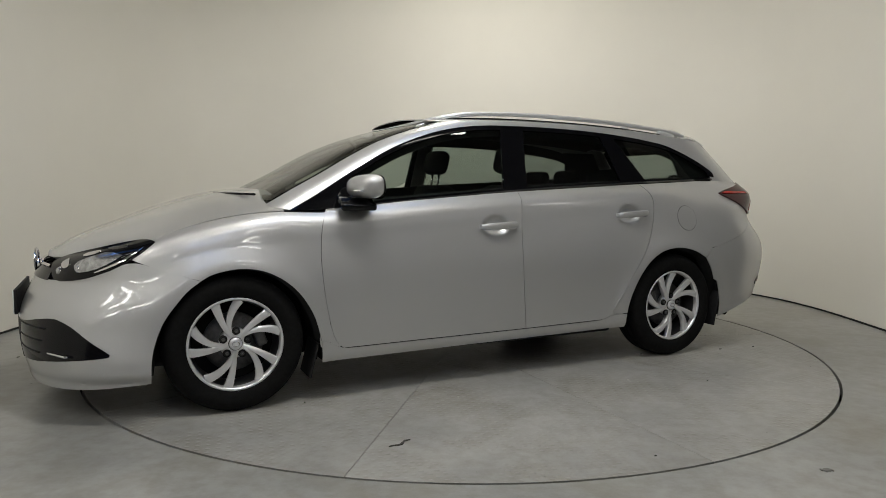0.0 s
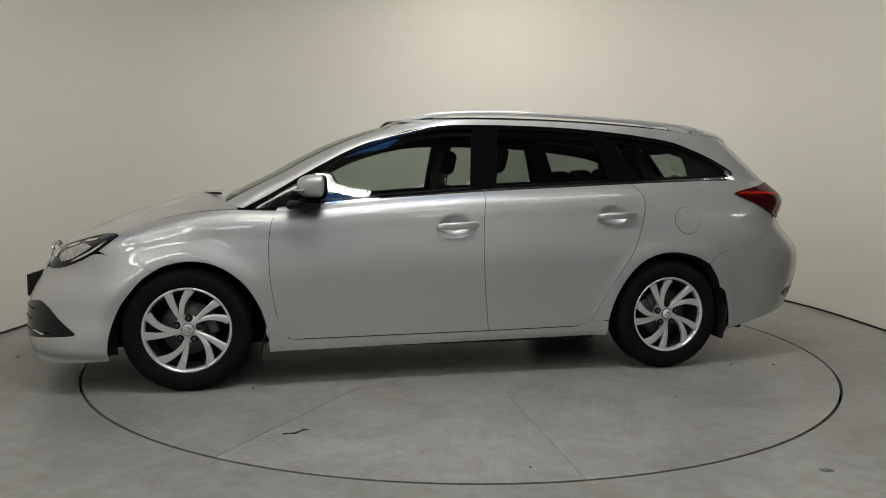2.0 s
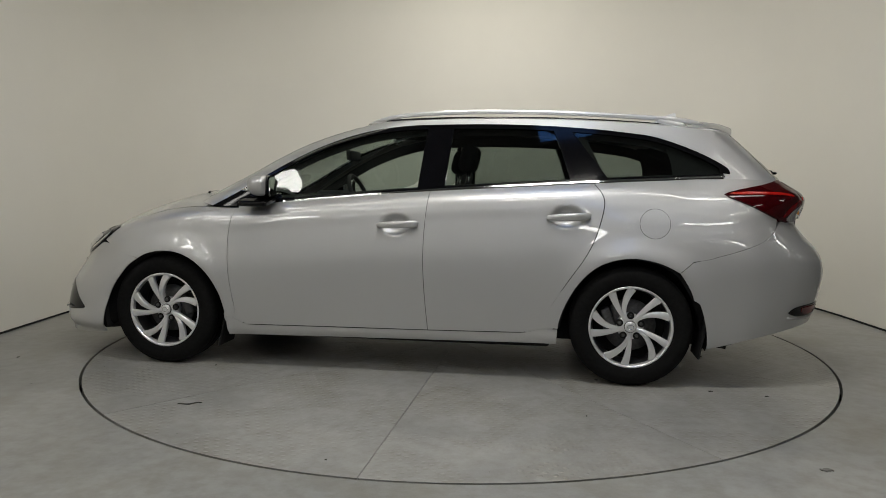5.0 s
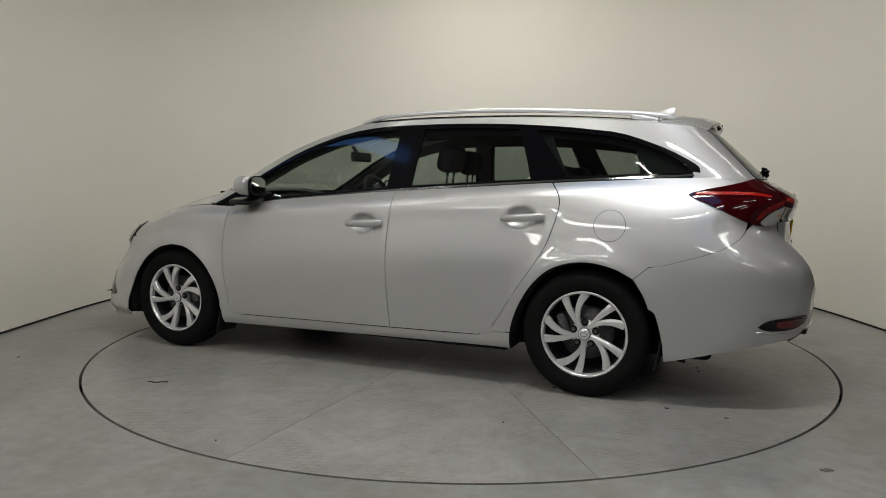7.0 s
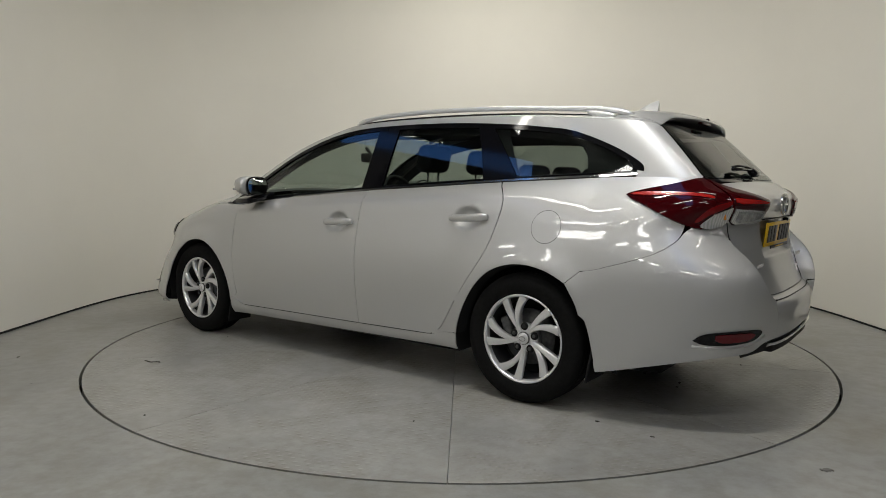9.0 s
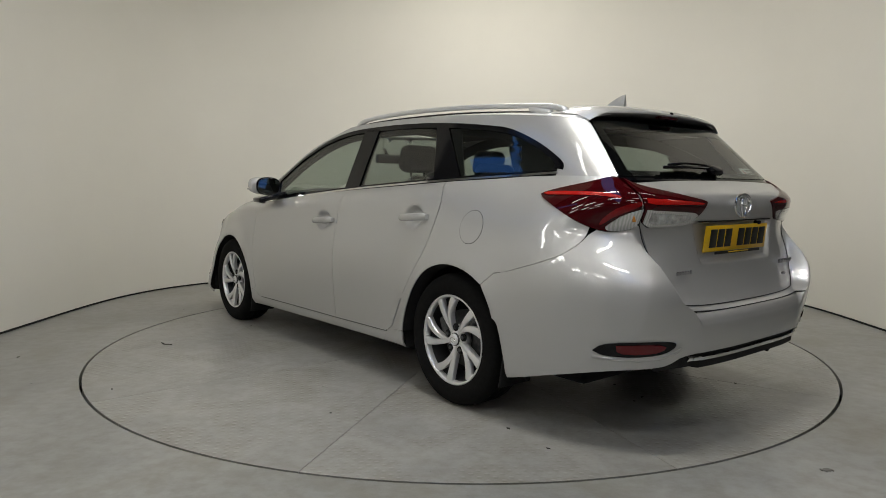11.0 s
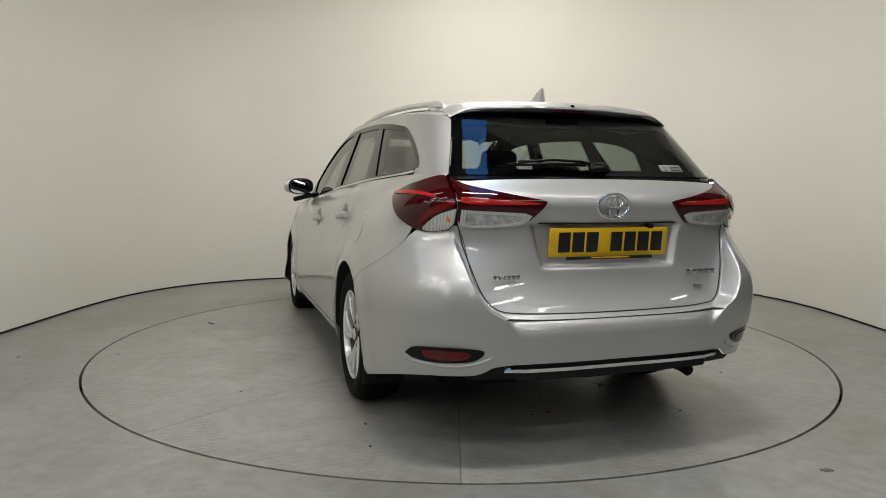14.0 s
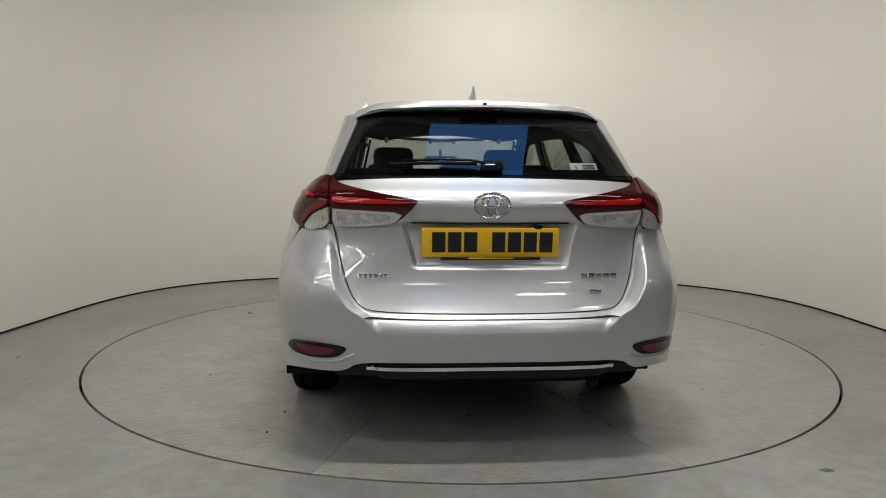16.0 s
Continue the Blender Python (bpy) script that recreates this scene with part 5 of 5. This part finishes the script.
    for y0 in (0.02, -0.56):
        p = [np.array([-1.30 + 0.17 * (abs(y0 + d + 0.1) / 0.5) ** 2, y0 + d, 0.982 + 0.012 * d]) for d in (0, 0.2, 0.4, 0.55)]
        tube_part("front_wiper", [tuple(q) for q in p], 0.006, BLACK, label="black windscreen wiper")


# cabin
def build_interior():
    for s in (-1, 1):
        dx = 0.265 if s < 0 else 0.115
        seat = part("front_seat", rounded_box("front_seat", (0.50, 0.50, 0.16), FABRIC, 0.05, 3, pose(-0.22 + dx, s * 0.36, 0.50)), car, "dark fabric front seat")
        box_part("backrest", (0.06 + dx, s * 0.36, 0.755), (0.15, 0.47, 0.58), FABRIC, seat, 0.06, rot=(0, 16, 0))
        hr = box_part("headrest", (0.135 + dx, s * 0.36, 1.190), (0.10, 0.25, 0.165), FABRIC, seat, 0.045, "dark fabric headrest", rot=(0, 14, 0))
        for d in (-0.05, 0.05):
            tube_part("headrest_post", [(0.115 + dx, s * 0.36 + d, 1.00), (0.133 + dx, s * 0.36 + d, 1.13)], 0.007, CHROME, seat, "chrome post")
    bench = part("rear_seat", rounded_box("rear_seat", (0.48, 1.22, 0.18), FABRIC, 0.05, 3, pose(0.72, 0, 0.52)), car, "dark fabric rear bench")
    box_part("backrest", (1.02, 0, 0.80), (0.16, 1.22, 0.52), FABRIC, bench, 0.06, rot=(0, 18, 0))
    for y in (-0.38, 0.0, 0.38):
        box_part("headrest", (1.09, y, 1.085), (0.09, 0.25, 0.12), FABRIC, bench, 0.04, "dark fabric headrest", rot=(0, 12, 0))
    box_part("dashboard", (-0.78, 0, 0.83), (0.46, 1.32, 0.26), TRIM, car, 0.09, "dark moulded dashboard", rot=(0, -6, 0))
    box_part("instrument_hood", (-0.66, 0.36, 0.955), (0.20, 0.36, 0.08), TRIM, car, 0.035)
    w = tube_part("steering_wheel", [tuple(Vector((-0.47, 0.36, 0.93)) + Matrix.Rotation(radians(-24), 3, "Y") @ Vector((0, 0.185 * math.cos(a), 0.185 * math.sin(a)))) for a in np.linspace(0, 2 * math.pi, 41)], 0.016, TRIM, label="black steering wheel")
    box_part("airbag_pad", (-0.485, 0.36, 0.925), (0.05, 0.17, 0.13), TRIM, w, 0.022, rot=(0, -24, 0))
    box_part("wheel_spoke", (-0.48, 0.36, 0.93), (0.03, 0.34, 0.035), TRIM, w, 0.012, rot=(0, -24, 0))
    box_part("centre_console", (-0.25, 0, 0.55), (0.75, 0.2, 0.30), TRIM, car, 0.05)
    box_part("parcel_shelf", (1.50, 0, 0.985), (0.86, 1.12, 0.02), TRIM, car, 0.008, "dark parcel shelf")
    box_part("load_floor", (1.55, 0, 0.55), (0.9, 1.1, 0.05), TRIM, car, 0.01)
    m = box_part("interior_mirror", (-0.42, 0.0, 1.225), (0.035, 0.24, 0.065), TRIM, car, 0.014, "interior mirror on the windscreen")
    tube_part("mirror_stalk", [(-0.44, 0, 1.24), (-0.49, 0, 1.30)], 0.012, TRIM, m)
    # headlining under the roof and pillar trims inside
    xs = np.linspace(-0.22, 1.66, 24)
    s = np.linspace(-1, 1, 17)
    L = cabin(xs, roof_edge(xs))
    P = np.array([np.stack([np.full(17, e[0]), abs(e[1]) * 0.95 * s, e[2] - 0.025 + 0.04 * (1 - s**2)], -1) for e in L])
    part("headlining", grid_mesh("headlining", P, TRIM, flange=0, gap=0), car, "dark headlining")
    low = lambda pts, d: [(x + 0.02 * (x < 0) - 0.02 * (x > 1.4), z - d) for x, z in pts]
    for sgn in (-1, 1):
        for name, a, b in (("cant_rail_trim", low(WIN_TOP[1:16], -0.01), low(WIN_TOP[1:16], 0.058)),
                           ("door_card", [(-0.95, 0.93), (-0.5, 0.972), (0.23, 1.03), (0.7, 1.056), (1.1, 1.078), (1.75, 1.11)], [(-0.95, 0.80), (-0.5, 0.80), (0.23, 0.80), (0.7, 0.80), (1.1, 0.80), (1.7, 0.9)]),
                           ("b_pillar_trim", [(0.185, 0.95), (0.205, 1.2), (0.225, 1.36)], [(0.285, 0.95), (0.30, 1.2), (0.325, 1.36)]),
                           ("c_pillar_trim", [(1.04, 1.0), (1.0, 1.15), (0.93, 1.345)], [(1.21, 1.0), (1.13, 1.15), (1.04, 1.345)]),
                           ("d_pillar_trim", [(1.50, 1.05), (1.52, 1.12), (1.46, 1.30)], [(1.95, 1.05), (1.88, 1.12), (1.74, 1.30)]),
                           ("a_pillar_trim", [(-0.98, 0.95), (-0.72, 1.12), (-0.28, 1.345)], [(-0.87, 0.95), (-0.64, 1.12), (-0.20, 1.32)])):
            A, B = resample(a, 40, 1), resample(b, 40, 1)
            t = np.linspace(0, 1, 4)[:, None, None]
            P = CAB(A[None] * (1 - t) + B[None] * t) * [1, 0.93 if name in ("cant_rail_trim", "door_card") else 0.95, 1]
            part(name, grid_mesh(name, P if sgn < 0 else mirrored(P), LIGHTTRIM if name in ("a_pillar_trim", "b_pillar_trim") else TRIM, flange=0.006, gap=0), car)


build_wheels()
build_side_fittings()
build_roof_fittings()
build_tail()
build_nose()
build_interior()

# ---- ceiling lights and skylight of the hall ----
TUBE = glow("fluorescent_tube", (1.0, 0.97, 0.90), 13.0)
SKYBLUE = glow("blue_skylight", (0.10, 0.30, 0.85), 1.6)
METAL = material("white_metal", (0.6, 0.6, 0.58), 0.5)


LAST = [None]


def build_tube_light(x, y, z, length, along_x=True, wide=0.12, deep=0.02, mat=TUBE):
    m = pose(x, y, z, 0, 0, 0 if along_x else 90)
    ob = thing("ceiling_light", rounded_box("ceiling_light", (length, 0.16, 0.05), METAL, 0.01, 2), "white fluorescent batten fixed under the ceiling", "ceiling light", group="ceiling lights")
    ob.matrix_world = m
    part("diffuser", rounded_box("diffuser", (length - 0.04, wide, deep), mat, 0.006, 2, pose(0, 0, -0.024 - deep / 2)), ob, "glowing opal diffuser")
    LAST[0] = ob
    return ob


for lx, ly, watts, wide in LIGHTS:
    build_tube_light(lx, ly, CEIL - 0.05, 1.6)
BOXLIGHT = glow("box_light", (1.0, 0.98, 0.93), 17.0)
for lx, ly in ((-2.6, -6.4), (2.4, -6.4), (-5.6, -4.8), (-4.9, -6.2), (-3.7, -3.6), (-4.0, -9.0), (0.0, -9.0), (4.0, -9.0), (-8.0, -4.9), (-7.0, -3.4), (6.4, -3.4), (-5.6, -8.6)):
    build_tube_light(lx, ly, CEIL - 0.35, 1.3, True, 0.18, 0.14, BOXLIGHT)
    for d in (-0.5, 0.5):
        t = tube([(d, 0, 0.0), (d, 0, 0.35)], 0.008, 6)
        part("hanger", mesh("hanger", t[0], t[1], METAL), LAST[0])
sk = thing("skylight", rounded_box("skylight", (0.85, 3.2, 0.02), SKYBLUE, 0.005, 1, pose(0.42, -6.3, CEIL - 0.012)), "blue translucent roof light panel in the ceiling", "skylight", "structure")
sk = thing("skylight", rounded_box("skylight", (0.85, 3.6, 0.02), SKYBLUE, 0.005, 1, pose(0.42, -2.0, CEIL - 0.012)), "blue translucent roof light panel in the ceiling", "skylight", "structure")

sk = thing("skylight", rounded_box("skylight", (3.4, 0.32, 0.02), SKYBLUE, 0.005, 1, pose(-4.5, -1.6, CEIL - 0.012, 0, 0, -52)), "blue translucent roof light panel in the ceiling", "skylight", "structure")


# ---- marks and crumbs on deck and floor ----
def flake(name, x, y, length, width, turn, mat, parent, seed):
    """A thin ragged chip lying on the ground."""
    rnd = random.Random(seed)
    n = 12
    v, f = [], []
    for i in range(n + 1):
        t = i / n - 0.5
        bend = 0.18 * length * math.sin(i * 0.7 + seed)
        w = width * (0.35 + 0.65 * math.cos(t * 2.9)) * rnd.uniform(0.6, 1.2)
        for sgn in (-1, 1):
            v.append((length * t, bend * 0.4 + sgn * w / 2, 0.0035))
    for i in range(n):
        f.append((2 * i, 2 * i + 2, 2 * i + 3, 2 * i + 1))
    k = len(v)
    v += [(a, b, 0.0) for a, b, c in v]
    rim = [2 * i for i in range(n + 1)] + [2 * i + 1 for i in range(n, -1, -1)]
    for i in range(len(rim)):
        j = (i + 1) % len(rim)
        f.append((rim[j], rim[i], k + rim[i], k + rim[j]))
    ob = part(name, mesh(name, v, f, mat, False), parent)
    ob.matrix_local = pose(x, y, 0.0005, 0, 0, turn)
    return ob


GRIME = material("dark_grime", (0.045, 0.042, 0.035), 0.8, 0, 0, 90, 0.4)
CRUMB = material("pale_crumb", (0.5, 0.5, 0.46), 0.7)
flake("scuff", -1.045, -1.575, 0.11, 0.012, 22, GRIME, turntable, 1)
rnd = random.Random(4)
for k in range(26):
    a, r = rnd.uniform(0, 2 * math.pi), rnd.uniform(1.1, 2.15)
    flake("chip", r * math.cos(a), r * math.sin(a), rnd.uniform(0.008, 0.022), rnd.uniform(0.005, 0.010), rnd.uniform(0, 360), GRIME if rnd.random() < 0.8 else CRUMB, turntable, k + 2)
ground = bpy.data.objects["floor"]
for k, (x, y, l) in enumerate(((1.36, -2.074, 0.045), (1.9, -1.6, 0.015), (-2.6, -0.6, 0.02))):
    flake("chip", x, y, l, l * 0.6, 40 * k, material("faded_mark", (0.16, 0.155, 0.14), 0.8), ground, k + 40)


def motions():
    steps = [k * 0.25 for k in range(65)]
    turn = lambda t: pose(0, 0, 0, 0, 0, -SPIN * (t - SIDE_ON))
    walk(turntable, [(t, turn(t)) for t in steps])
    walk(car, [(t, turn(t) @ pose(OX, OY, 0)) for t in steps])


motions()
